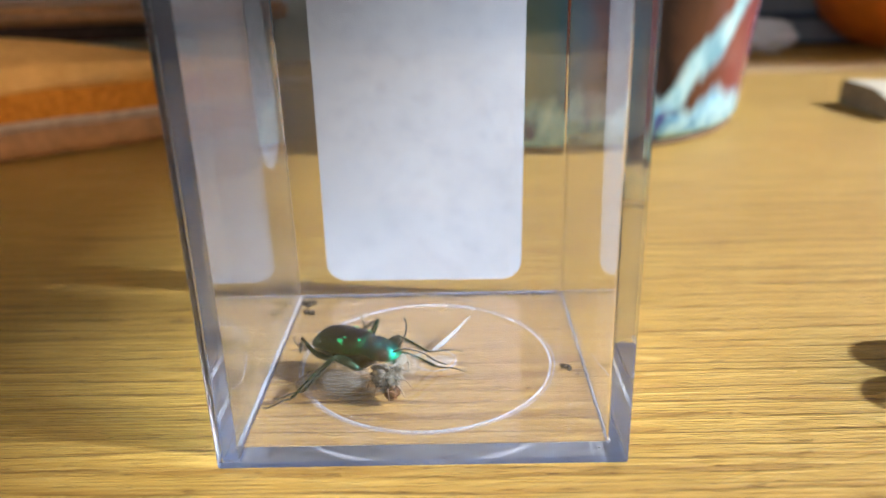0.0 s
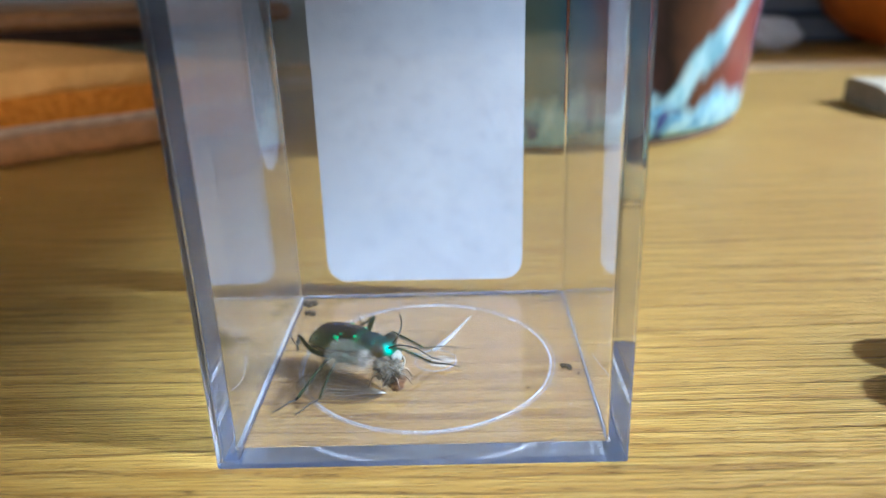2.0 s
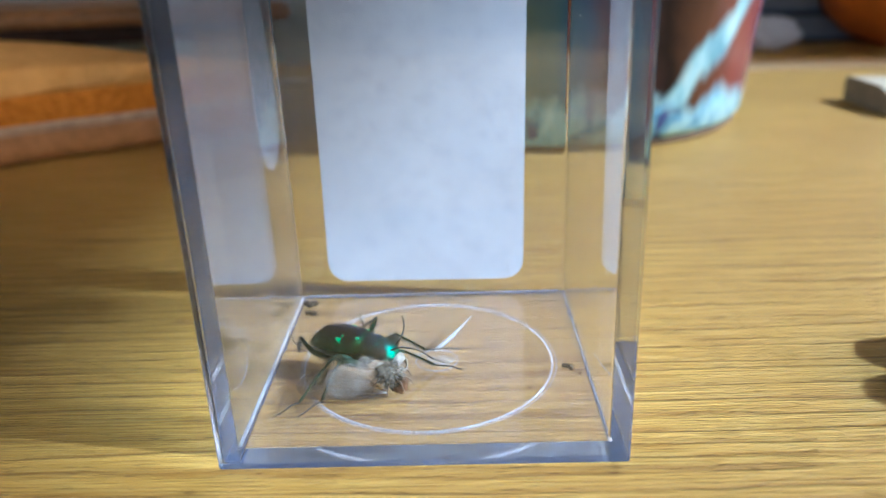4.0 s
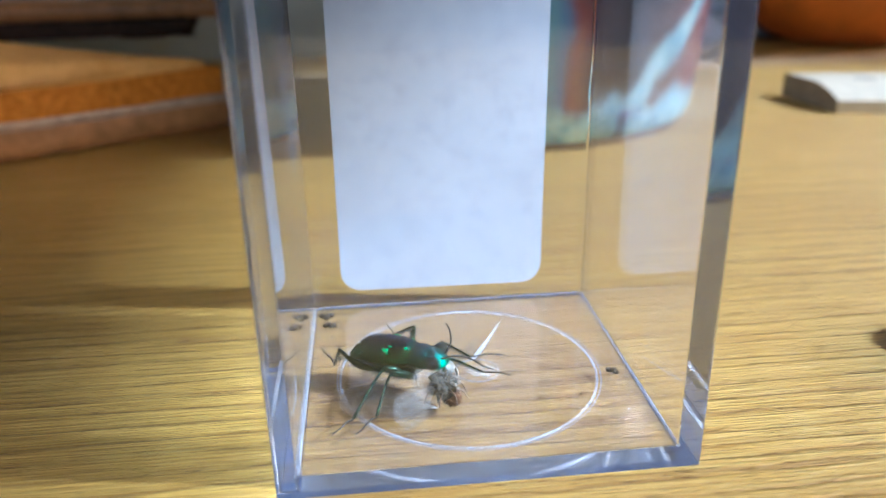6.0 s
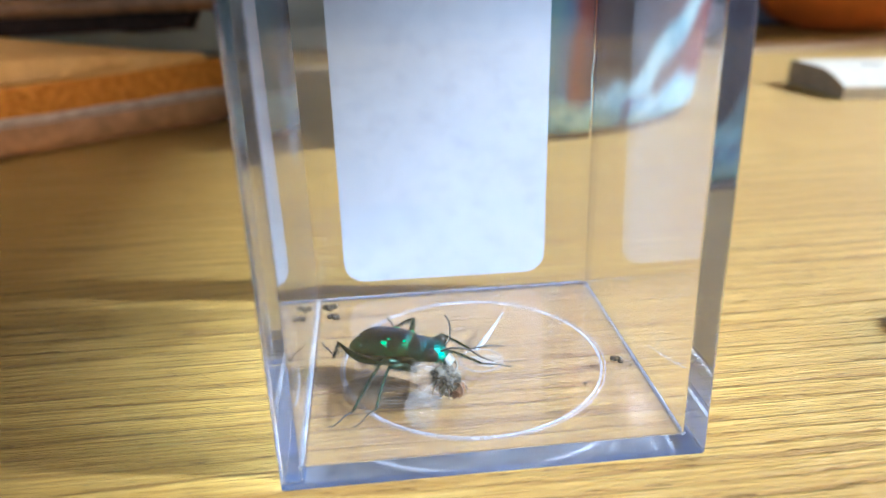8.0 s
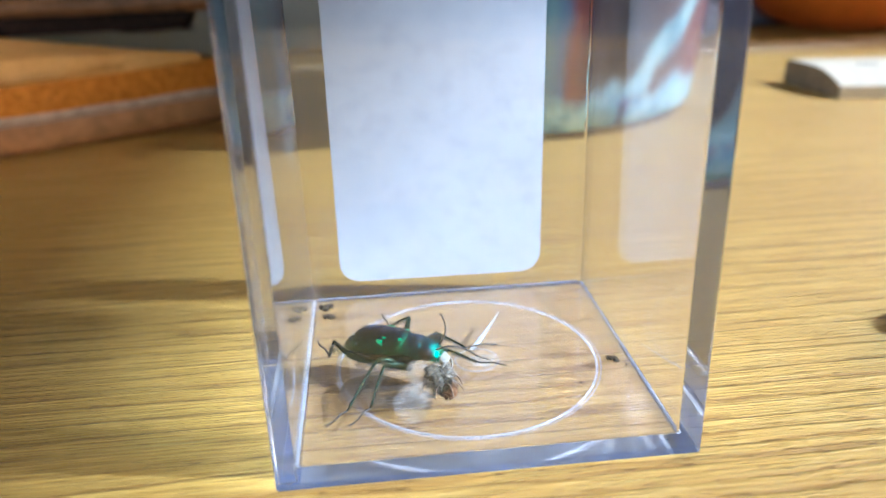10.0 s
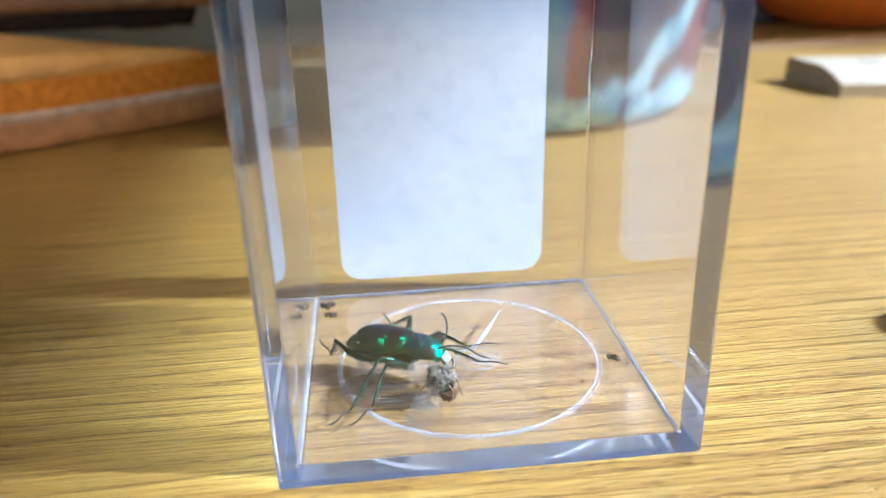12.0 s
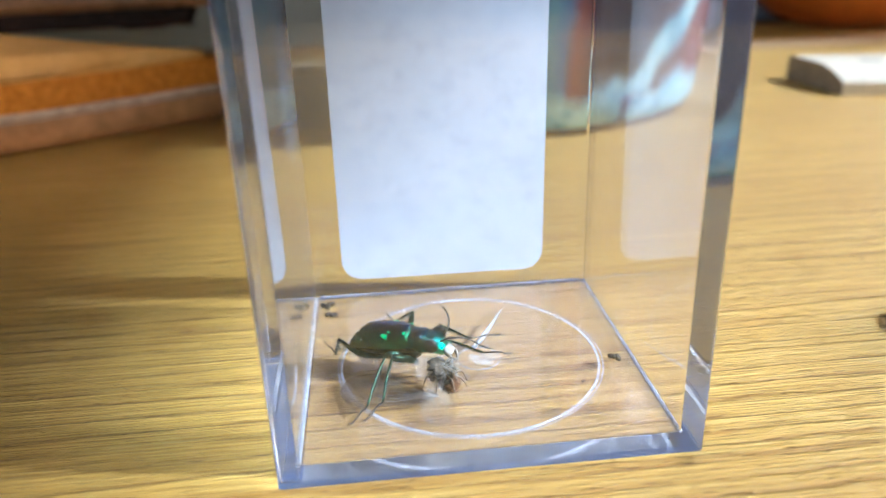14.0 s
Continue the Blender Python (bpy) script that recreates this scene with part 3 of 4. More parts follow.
# ---- beetle ----
def leg(parent, points, thick=0.03, fat=1.0, root=None, bow=(0, 0, 0.03)):
    """Femur, tibia and foot along hip, knee, ankle and tip; the thigh may begin at a root beside the hip's pivot."""
    hip, knee, ankle, tip = [Vector(p) for p in points]
    start = Vector(root) if root else hip
    line = curved([start, start.lerp(knee, 0.5) + Vector(bow), knee])
    ob = part("leg", tube(line, [thick * fat * (0.55 + 0.62 * math.sin(math.pi * min(1, 0.18 + 0.82 * k / len(line)))) for k in range(len(line) - 1)] + [thick * 0.62], 9), LEGS, parent, "metallic green thigh")
    for v in ob.data.vertices:
        v.co -= hip * CM
    ob.location = hip * CM
    sag = (ankle - knee).cross(Vector((0, 0, 1))).normalized() * 0.012
    shin = curved([knee - hip, knee.lerp(ankle, 0.45) - hip + Vector((0, 0, 0.012)) + sag, ankle - hip])
    last = len(shin) - 1
    part("shin", tube(shin, [thick * (0.54 - 0.14 * k / last + (0.20 if k == last - 1 else 0.0)) for k in range(last + 1)], 8), LEGS, ob)
    foot = bmesh.new()
    line = [ankle.lerp(tip, k / 25) - hip + Vector((0, 0, 0.018 * math.sin(k * math.pi / 25))) + sag * math.sin(k * math.pi / 12) for k in range(26)]
    tube_into(foot, line, [thick * (0.30 + 0.16 * (k % 5) / 4) * (1 - 0.2 * k / 25) for k in range(26)], 6)
    last = line[-1]
    for s in (-1, 1):
        side = (tip - ankle).cross(Vector((0, 0, 1))).normalized() * 0.03 * s
        tube_into(foot, [last, last + side * 0.6 + (tip - ankle).normalized() * 0.03 + Vector((0, 0, 0.012)), last + side + (tip - ankle).normalized() * 0.055], [thick * 0.26, thick * 0.2, thick * 0.08], 5)
    part("foot", foot, TARSUS, ob, "thin brown jointed foot")
    hairs = bmesh.new()
    rng = random.Random(int(abs(hip.x * 1000 + knee.y * 100)))
    for k in range(150):
        f = 0.12 + 0.85 * rng.random()
        p = (start.lerp(knee, f) + Vector(bow) * 0.8 if k % 2 else knee.lerp(ankle, f)) - hip
        d = Vector((rng.uniform(-1, 1), rng.uniform(-1, 1), rng.uniform(-1.6, 0.1))).normalized() * (0.085 if k % 2 else 0.04)
        tube_into(hairs, [p, p + d], [0.0055, 0.0015], 4)
    part("bristles", hairs, BRISTLE, ob, "dark fine bristles")
    return ob


def tiger_beetle():
    top = base("tiger_beetle", -0.945, 1.975, H0, -24.8)
    tagged(top, "metallic green tiger beetle with white spots standing over its prey", "beetle")
    half = [(-0.735, 0.016), (-0.715, 0.045), (-0.68, 0.078), (-0.62, 0.122), (-0.54, 0.172), (-0.44, 0.222), (-0.33, 0.256), (-0.20, 0.268), (-0.08, 0.255), (0.03, 0.245), (0.10, 0.228), (0.155, 0.195), (0.185, 0.13)]
    dome = lambda x: 0.175 + 0.045 * math.cos((x + 0.25) / 0.45 * 1.3)
    ridge = lambda x: 0.42 + 0.05 * (x + 0.2) - 0.30 * max(0.0, -0.40 - x)
    part("abdomen", loft([(x * 0.97, w * 0.9, 0.37 + 0.03 * (x + 0.2) - 0.24 * max(0.0, -0.40 - x), 0.05, 0.19 * min(1, w / 0.19)) for x, w in half]), BELLY, top, "dark bronze underside")
    for s in (1, -1):
        shell = loft([(x, w, ridge(x), dome(x) * min(1, (w / 0.2) ** 0.75), 0.085 * min(1, w / 0.15)) for x, w in half], 32)
        drop = [v for v in shell.verts if v.co.y * s < -0.001]
        bmesh.ops.delete(shell, geom=drop, context="VERTS")
        for v in shell.verts:
            v.co.y += 0.0012 * s
        ob = part("wing_case", shell, ELYTRA, top, "iridescent green wing case with white spots")
        for x, w, lean in ((-0.55, 0.166, 62), (-0.46, 0.213, 24)):
            a = radians(lean)
            at = Vector((x, s * w * math.cos(a), ridge(x) + dome(x) * math.sin(a)))
            spot = ball(0, 0, 0, 0.022, 0.013, 0.006, 12, 6)
            spot.transform(Matrix.Translation(at) @ Matrix.Rotation(radians(-s * (90 - lean)), 4, "X"))
            part("spot", spot, IVORY, ob, "small white spot")
        # pits whose bright emerald colour paints the sun's green glints
        for x, lean, size in ((-0.135, 40, 0.040), (-0.09, 54, 0.019), (-0.10, 30, 0.014), (0.105, 50, 0.027)):
            a = radians(lean)
            w = 0.262 - 0.26 * max(0.0, x + 0.08) - 0.6 * max(0.0, x - 0.1)
            at = Vector((x, s * w * math.cos(a), ridge(x) + dome(x) * math.sin(a)))
            pit = ball(0, 0, 0, size * 1.1, size * 0.75, size * 0.24, 16, 8)
            for v in pit.verts:
                v.co += v.co * 0.9 * noise.noise(v.co * 55 + Vector((x * 50, 0, 0)))
            pit.transform(Matrix.Translation(at) @ Matrix.Rotation(radians(-s * (90 - lean)), 4, "X"))
            part("pit", pit, PIT_GLINT, ob, "small emerald pit painted with its green glint")
    part("pronotum", loft([(0.16, 0.13, 0.45, 0.10, 0.14), (0.175, 0.18, 0.45, 0.135, 0.17), (0.20, 0.192, 0.45, 0.148, 0.18), (0.225, 0.178, 0.45, 0.138, 0.175), (0.27, 0.188, 0.45, 0.145, 0.18), (0.325, 0.19, 0.45, 0.143, 0.18), (0.345, 0.176, 0.45, 0.13, 0.165), (0.365, 0.182, 0.45, 0.132, 0.165), (0.395, 0.12, 0.45, 0.08, 0.10)]), COLLAR, top, "blue-black collar behind the head")
    part("thorax", loft([(-0.26, 0.12, 0.31, 0.05, 0.08), (-0.12, 0.21, 0.32, 0.08, 0.17), (0.02, 0.235, 0.32, 0.1, 0.205), (0.15, 0.22, 0.33, 0.1, 0.195), (0.28, 0.16, 0.37, 0.08, 0.14), (0.36, 0.08, 0.38, 0.05, 0.06)]), BELLY, top, "dark bronze chest")
    head = part("head", loft([(0.38, 0.10, 0.455, 0.07, 0.09), (0.41, 0.165, 0.455, 0.10, 0.13), (0.47, 0.185, 0.45, 0.10, 0.15), (0.54, 0.165, 0.425, 0.09, 0.15), (0.60, 0.125, 0.385, 0.07, 0.11), (0.635, 0.085, 0.36, 0.04, 0.06)]), HEADGREEN, top, "bright teal-green head")
    for s in (1, -1):
        part("eye", ball(0.475, 0.18 * s, 0.465, 0.095, 0.07, 0.095), EYE, head, "large dark bulging eye")
        jaw = curved([(0.62, 0.07 * s, 0.34), (0.70, 0.09 * s, 0.28), (0.74, 0.05 * s, 0.23), (0.75, -0.02 * s, 0.20)])
        part("jaw", tube(jaw, [0.026 * (1 - 0.85 * k / (len(jaw) - 1)) + 0.004 for k in range(len(jaw))], 8), JAW, head, "horn-brown sickle-shaped jaw")
    part("lip", loft([(0.585, 0.07, 0.375, 0.045, 0.04), (0.625, 0.108, 0.362, 0.045, 0.035), (0.665, 0.112, 0.338, 0.034, 0.03), (0.695, 0.09, 0.315, 0.022, 0.02), (0.71, 0.05, 0.305, 0.012, 0.01)], 18), IVORY, head, "ivory upper lip")
    feelers = [
        ((0.56, 0.09, 0.47), (0.60, 0.20, 0.56), (0.54, 0.38, 0.62), (0.44, 0.52, 0.66), (0.41, 0.55, 0.62)),
        ((0.56, -0.06, 0.47), (0.70, 0.02, 0.50), (0.86, 0.16, 0.42), (1.0, 0.30, 0.25), (1.12, 0.40, 0.16)),
    ]
    for pts in feelers:
        line = curved(pts, 6)
        ob = part("antenna", tube(line, [0.013 - 0.006 * k / len(line) + (0.003 if k % 3 == 0 else 0) for k in range(len(line))], 6), TARSUS, top, "thin dark segmented antenna")
        for v in ob.data.vertices:
            v.co -= Vector(pts[0]) * CM
        ob.location = Vector(pts[0]) * CM
    legs = [
        leg(top, ((-0.10, -0.17, 0.25), (-0.86, -0.06, 0.375), (-1.04, 0.10, 0.04), (-1.36, 0.40, 0.035)), 0.034, 0.95, None, (0.0, -0.12, -0.02)),
        leg(top, ((-0.06, -0.12, 0.27), (-0.09, -0.37, 0.40), (-0.20, -1.04, 0.06), (-0.31, -1.32, 0.03)), 0.036, 1.35, (0.12, -0.17, 0.22)),
        leg(top, ((0.08, -0.13, 0.28), (0.03, -0.45, 0.39), (0.03, -0.92, 0.07), (-0.08, -1.24, 0.03)), 0.034, 1.25, (0.27, -0.18, 0.22)),
        leg(top, ((0.05, 0.13, 0.28), (-0.09, 0.71, 0.45), (-0.55, 1.04, 0.06), (-0.80, 1.40, 0.03)), 0.034),
        leg(top, ((0.28, 0.10, 0.33), (0.45, 0.31, 0.50), (0.73, 0.62, 0.16), (1.03, 1.01, 0.03)), 0.03),
        leg(top, ((0.28, -0.08, 0.33), (0.66, 0.16, 0.36), (0.96, 0.44, 0.07), (1.28, 0.53, 0.03)), 0.03),
    ]
    return top, legs


beetle, beetle_legs = tiger_beetle()


# ---- prey ----
def wing_outline(length, width):
    pts = []
    for k in range(40):
        a = 2 * math.pi * k / 40
        f = 0.5 - 0.5 * math.cos(a)
        pts.append((length * f, width * math.sin(a) * (0.35 + 0.65 * f) * (1 - 0.25 * max(0.0, f - 0.8))))
    return pts


def wing(parent, length, width, fold):
    lift = lambda x, y: fold * math.sin(38 * y / width * 0.55 + 3 * x) * (0.25 + x / length) + 0.12 * x * x / length
    ob = part("wing", plate(wing_outline(length, width), 0.004, lift), FILM, parent, "clear veined insect wing")
    veins = bmesh.new()
    for k in range(-6, 7):
        line = [(length * f * 0.97, width * k / 6.7 * (0.05 + 0.95 * f) * math.sin(math.pi * min(1, 0.08 + f * 0.80)), 0) for f in (0, 0.2, 0.4, 0.6, 0.8, 0.96)]
        line = [(x, y, lift(x, y)) for x, y, _ in line]
        tube_into(veins, line, [0.0034, 0.0024, 0.0016, 0.0012, 0.0009, 0.0006], 5)
    part("vein", veins, VEIN, ob, "fine grey wing veins")
    return ob


def prey_insect():
    # the origin lies in the beetle's jaws
    top = base("prey_insect", -0.42, 1.55, H0 + 0.29)
    tagged(top, "half-eaten grey fuzzy winged insect held in the beetle's jaws", "insect")
    rng = random.Random(4)
    body = ball(0.0, -0.05, -0.03, 0.125, 0.11, 0.11, 36, 24)
    for v in body.verts:
        v.co += v.co.normalized() * (0.11 * noise.noise(v.co * 11) + 0.07 * noise.noise(v.co * 34))
    thorax = part("thorax", body, FUZZ, top, "matted grey fuzzy chest")
    rest = ball(0.08, -0.12, -0.14, 0.075, 0.08, 0.08, 28, 20)
    for v in rest.verts:
        v.co += Vector((noise.noise(v.co * 20), noise.noise(v.co * 21 + Vector((3, 0, 0))), noise.noise(v.co * 22))) * 0.06
    part("abdomen", rest, RUSTY, top, "crushed red-brown rear end")
    fuzz = bmesh.new()
    for k in range(420):
        d = Vector((rng.gauss(0, 1), rng.gauss(0, 1), rng.gauss(0, 1))).normalized()
        p = Vector((0.0, -0.05, -0.03)) + Vector((d.x * 0.115, d.y * 0.10, d.z * 0.10))
        bend = Vector((rng.uniform(-1, 1), rng.uniform(-1, 1), rng.uniform(-1, 0.6))) * 0.03
        tube_into(fuzz, [p, p + d * 0.025 + bend * 0.8, p + d * 0.04 + bend * 1.8], [0.003, 0.0025, 0.001], 4)
    part("hair", fuzz, HAIR, thorax, "pale grey hairs")
    for k in range(5):
        a = -2.6 + k * 0.75
        out = Vector((math.cos(a), math.sin(a) * 0.8, 0))
        pts = [out * 0.08 + Vector((0, -0.05, -0.08)), out * 0.19 + Vector((0, -0.05, -0.06 - 0.03 * (k % 2))), out * 0.25 + Vector((0, -0.05, -0.17))]
        line = curved(pts, 4)
        part("leg", tube(line, [0.012 - 0.007 * j / len(line) for j in range(len(line))], 6), PREY_LEG, top, "thin brown crumpled leg")
    for ob in top.children:
        ob.data.transform(Matrix.Scale(1.24, 4))
        for sub in ob.children:
            sub.data.transform(Matrix.Scale(1.24, 4))
    large = wing(top, 0.80, 0.30, 0.016)
    small = wing(top, 0.42, 0.20, 0.012)
    return top, large, small


prey, wing_large, wing_small = prey_insect()


def fallen_wing():
    lift = lambda x, y: 0.012 * math.sin(16 * y + 4 * x) + 0.02
    ob = part("fallen_wing", plate(wing_outline(1.25, 0.52), 0.006, lift), THIN_FILM)
    veins = bmesh.new()
    for k in range(-3, 4):
        line = [(1.25 * f * 0.96, 0.52 * k / 3.8 * (0.1 + 0.9 * f) * math.sin(math.pi * min(1, 0.1 + f * 0.78))) for f in (0, 0.2, 0.4, 0.6, 0.8, 0.95)]
        tube_into(veins, [(x, y, lift(x, y) + 0.002) for x, y in line], [0.0026, 0.002, 0.0016, 0.0012, 0.001, 0.0006], 5)
    part("vein", veins, VEIN, ob, "fine grey wing veins")
    ob.matrix_basis = pose(-0.50 * CM, 1.32 * CM, (H0 + 0.01) * CM, 0, 0, 162)
    return tagged(ob, "torn-off clear insect wing on the box floor, tinted for shade", "wing")


fallen_wing()


def dropping(x, y, size, turn, seed):
    rng = random.Random(seed)
    bm = bmesh.new()
    for k in range(4):
        b = ball((k - 1.5) * size * 0.42, rng.uniform(-0.45, 0.45) * size, size * 0.4, size * rng.uniform(0.35, 0.5), size * rng.uniform(0.3, 0.48), size * 0.4, 10, 7)
        me = bpy.data.meshes.new("lump")
        b.to_mesh(me)
        b.free()
        bm.from_mesh(me)
        bpy.data.meshes.remove(me)
    for v in bm.verts:
        v.co += v.co.normalized() * size * 0.12 * noise.noise(v.co * 60 + Vector((seed, 0, 0)))
    ob = part("dropping", bm, DROPPING)
    ob.matrix_basis = pose(x * CM, y * CM, H0 * CM, 0, 0, turn)
    tagged(ob, "dry dark dropping on the clear box floor", "dropping", "droppings on the box floor")


for x, y, size, turn, seed in ((1.90, 1.90, 0.085, -40, 1), (-1.93, 3.98, 0.11, 15, 2), (-1.88, 3.70, 0.095, -10, 3), (1.33, 1.42, 0.028, 50, 4), (0.80, 1.41, 0.018, 20, 5), (0.95, 1.45, 0.016, 5, 6), (2.02, 1.75, 0.03, 60, 7)):
    dropping(x, y, size, turn, seed)


def sliver():
    bm = tube([(0, 0, 0.03), (0.13, 0.20, 0.035), (0.28, 0.46, 0.06), (0.54, 0.92, 0.16)], [0.03, 0.046, 0.034, 0.005], 4)
    for v in bm.verts:
        v.co.z = 0.012 + (v.co.z - 0.03) * 0.5
    ob = part("plastic_sliver", bm, WHITE_SLIVER)
    ob.matrix_basis = pose(0.09 * CM, 2.44 * CM, H0 * CM)
    tagged(ob, "thin clear sliver lying by the moulding mark", "sliver")


sliver()


def dust():
    rng = random.Random(12)
    bm = bmesh.new()
    for k in range(90):
        r = rng.uniform(0.003, 0.008)
        z = rng.uniform(1.0, 5.0)
        if k % 3 == 0:
            p = (W - TR - r * 0.3, rng.uniform(0.5, 4.2), z)
        elif k % 3 == 1:
            p = (rng.uniform(-2.1, 2.1), D - TF - r * 0.3, rng.choice((z, 0.28, 0.24)))
        else:
            p = (rng.uniform(-2.0, 2.0), rng.uniform(0.4, 4.2), H0 + r * 0.3)
        b = bmesh.ops.create_icosphere(bm, subdivisions=1, radius=r)
        for v in b["verts"]:
            v.co += Vector(p)
    ob = part("dust", bm, TISSUE)
    tagged(ob, "fine pale dust specks inside the clear box", "dust", kind="stuff")


dust()


# ---- things behind ----
def mug():
    top = base("stoneware_mug", 4.0, 19.6)
    tagged(top, "handmade stoneware mug with brown and pale blue running glaze", "mug")
    outer = [(0, 0.165), (5.0, 0.165), (5.72, 0.2), (5.9, 0.4), (6.0, 1.2), (6.12, 2.4), (6.4, 5.0), (6.6, 8.0), (6.7, 10.3), (6.6, 10.55), (6.4, 10.5), (6.25, 9.8), (5.9, 4), (5.6, 1.4), (5.0, 1.0), (0, 0.95)]
    part("body", turned(outer, 72), GLAZE, top)
    part("foot_ring", turned([(0, 0.1), (5.0, 0.1), (5.1, 0.0), (5.68, 0.0), (5.76, 0.08), (5.72, 0.16), (5.0, 0.16), (0, 0.16)], 64), CLAY, top, "bare brown clay foot")
    handle = curved([(0, 6.3, 8.6), (0, 8.4, 8.8), (0, 9.2, 6.6), (0, 8.3, 4.2), (0, 6.1, 3.0)])
    part("handle", tube(handle, [0.55] * len(handle), 12), GLAZE, top)


mug()


def slab(w0, w1, deep, z0, z1, end=0.0, soft=0.2, slope=0.0, dome=0.0):
    """A slab along x whose right end is cut on a slant, its top puffed up away from that end."""
    bm = block(w0, w1, 0, deep, z0, z1)
    for v in bm.verts:
        if v.co.x > (w0 + w1) / 2:
            v.co.x -= end * v.co.y / deep
        if v.co.z > (z0 + z1) / 2:
            v.co.z += slope * v.co.y
    bmesh.ops.bevel(bm, geom=bm.edges[:], offset=soft, segments=3, affect="EDGES", profile=0.5)
    bmesh.ops.subdivide_edges(bm, edges=[e for e in bm.edges if e.calc_length() > 3], cuts=24, use_grid_fill=True)
    for v in bm.verts:
        if dome and v.co.z > z0 + 0.2:
            v.co.z += dome * math.sin(math.pi * min(1.0, 0.12 + 0.8 * max(0.0, v.co.y) / deep)) * (1 - math.exp(min(0.0, v.co.x - w1 + end * v.co.y / deep) / 3.0))
        v.co += Vector((0.05 * noise.noise(v.co * 0.6), 0.10 * noise.noise(v.co * 0.7 + Vector((5, 0, 0))), 0.05 * noise.noise(v.co * 0.5 + Vector((0, 9, 0)))))
    return bm


def leather_slipper():
    top = base("leather_slipper", -5.5, 18.5, 0, 34)
    tagged(top, "tan leather slipper with a raw orange edge on a brown sole", "slipper")
    part("sole", slab(-24, 0.2, 9, 0.02, 1.1, 1.5, 0.3), SOLE, top)
    # pale strip that paints the highlight along the sole's upper edge
    part("edge_highlight", slab(-24, 0.25, 0.5, 0.86, 1.16, 0.1, 0.12), SOLE_HIGHLIGHT, top, "pale strip painted for the sole's edge highlight").location.y = -0.06 * CM
    part("welt", slab(-24, -0.1, 8.6, 1.02, 2.0, 6.0, 0.15), RAW, top, "raw orange fibrous edge")
    part("upper", slab(-24, -0.6, 8.2, 1.9, 2.2, 7.5, 0.15, 0.02, 1.35), TAN, top)
    return top


leather_slipper()


def second_slipper():
    top = base("leather_slipper", -5.9, 24.2, 2.72, 6)
    tagged(top, "brown leather slipper lying on another over a dark fringed, shaded gap", "slipper")
    part("sole", slab(-26, 0, 8, 0.25, 0.95, 3.0, 0.28), SOLE, top)
    # dark slab is fringe and also paints the shade in the gap
    fringe = slab(-25, -1.6, 7, -0.35, 0.28, 3.0, 0.12)
    rng = random.Random(8)
    for v in fringe.verts:
        if v.co.x > -4:
            v.co += Vector((rng.uniform(-0.35, 0.35), 0, rng.uniform(-0.15, 0.1)))
    part("gap_fringe", fringe, FRINGE_SHADE, top, "dark frayed fringe that also fills the shaded gap")


second_slipper()


# block added to stand for the grey-green backdrop behind the slippers
def grey_backdrop():
    top = base("grey_backdrop", -31, 33, -0.05, 2)
    tagged(top, "plain grey-green block added as backdrop behind the slippers", "box")
    part("body", block(0, 30, 0, 16, 0, 9, 0.3), GREY_BOX, top)
    part("lid", block(-0.3, 30.3, -0.3, 16.3, 9.02, 10.4, 0.25), GREY_BOX, top)


grey_backdrop()


def marked_bar():
    top = base("marked_bar", 14.1, 16.7, 0, -11)
    tagged(top, "ivory-white wooden bar with dark printed marks lying flat", "bar")
    prof = [(0, 0), (0, 0.40), (0.05, 0.46), (0.5, 0.66), (1.0, 0.80), (1.4, 0.84), (2.9, 0.84), (3.05, 0.78), (3.1, 0.66), (3.1, 0)]
    skew = -0.24
    bm = bmesh.new()
    a = [bm.verts.new((0.02 + skew * y, y, z)) for y, z in prof]
    b = [bm.verts.new((14, y, z)) for y, z in prof]
    for k in range(len(prof)):
        n = (k + 1) % len(prof)
        bm.faces.new((a[k], a[n], b[n], b[k]))
    bm.faces.new(a[::-1])
    bm.faces.new(b)
    part("body", bm, IVORY_BAR, top, "", False)
    # thin end face whose darker colour paints the shaded side
    bm = bmesh.new()
    a = [bm.verts.new((-0.01 + skew * y, y * 0.998, z * 0.997)) for y, z in prof]
    b = [bm.verts.new((0.018 + skew * y, y * 0.998, z * 0.997)) for y, z in prof]
    for k in range(len(prof)):
        n = (k + 1) % len(prof)
        bm.faces.new((a[k], a[n], b[n], b[k]))
    bm.faces.new(a[::-1])
    bm.faces.new(b)
    part("end_face", bm, BAR_END_SHADE, top, "grey-brown end face painted dark for its shade", False)
    x = 1.1
    for w in (0.7, 0.25, 0.5, 0.12, 0.45, 0.6, 0.3):
        part("mark", block(x, x + w, 1.62, 1.78, 0.835, 0.846), INK, top, "small dark printed mark", False)
        x += w + 0.35


marked_bar()


def orange_pot():
    top = base("orange_pot", 25.0, 34.2, -0.05)
    tagged(top, "round orange glazed pot standing on the table", "pot")
    part("body", turned([(0, 0), (2.6, 0), (4.0, 0.5), (5.2, 1.6), (5.9, 3.4), (5.8, 5.4), (4.8, 7.0), (3.2, 7.9), (2.8, 8.0), (2.6, 7.7), (0, 7.5)], 56), ORANGE, top)


orange_pot()


def book(x, y, z, wide, deep, high, turn, cover, label):
    top = base("book", x, y, z, turn)
    tagged(top, label, "book", "books behind the mug")
    part("cover", joined((0, wide, 0, deep, 0, 0.15), (0, wide, 0, deep, high - 0.15, high), (0, wide, deep - 0.15, deep, 0.15, high - 0.15)), cover, top, "", False)
    part("page_block", block(0.2, wide - 0.2, 0.15, deep - 0.2, 0.17, high - 0.17), PAGES, top, "", False)


book(8, 37, -0.05, 22, 15, 1.5, -6, NAVY, "dark closed book lying on the table")
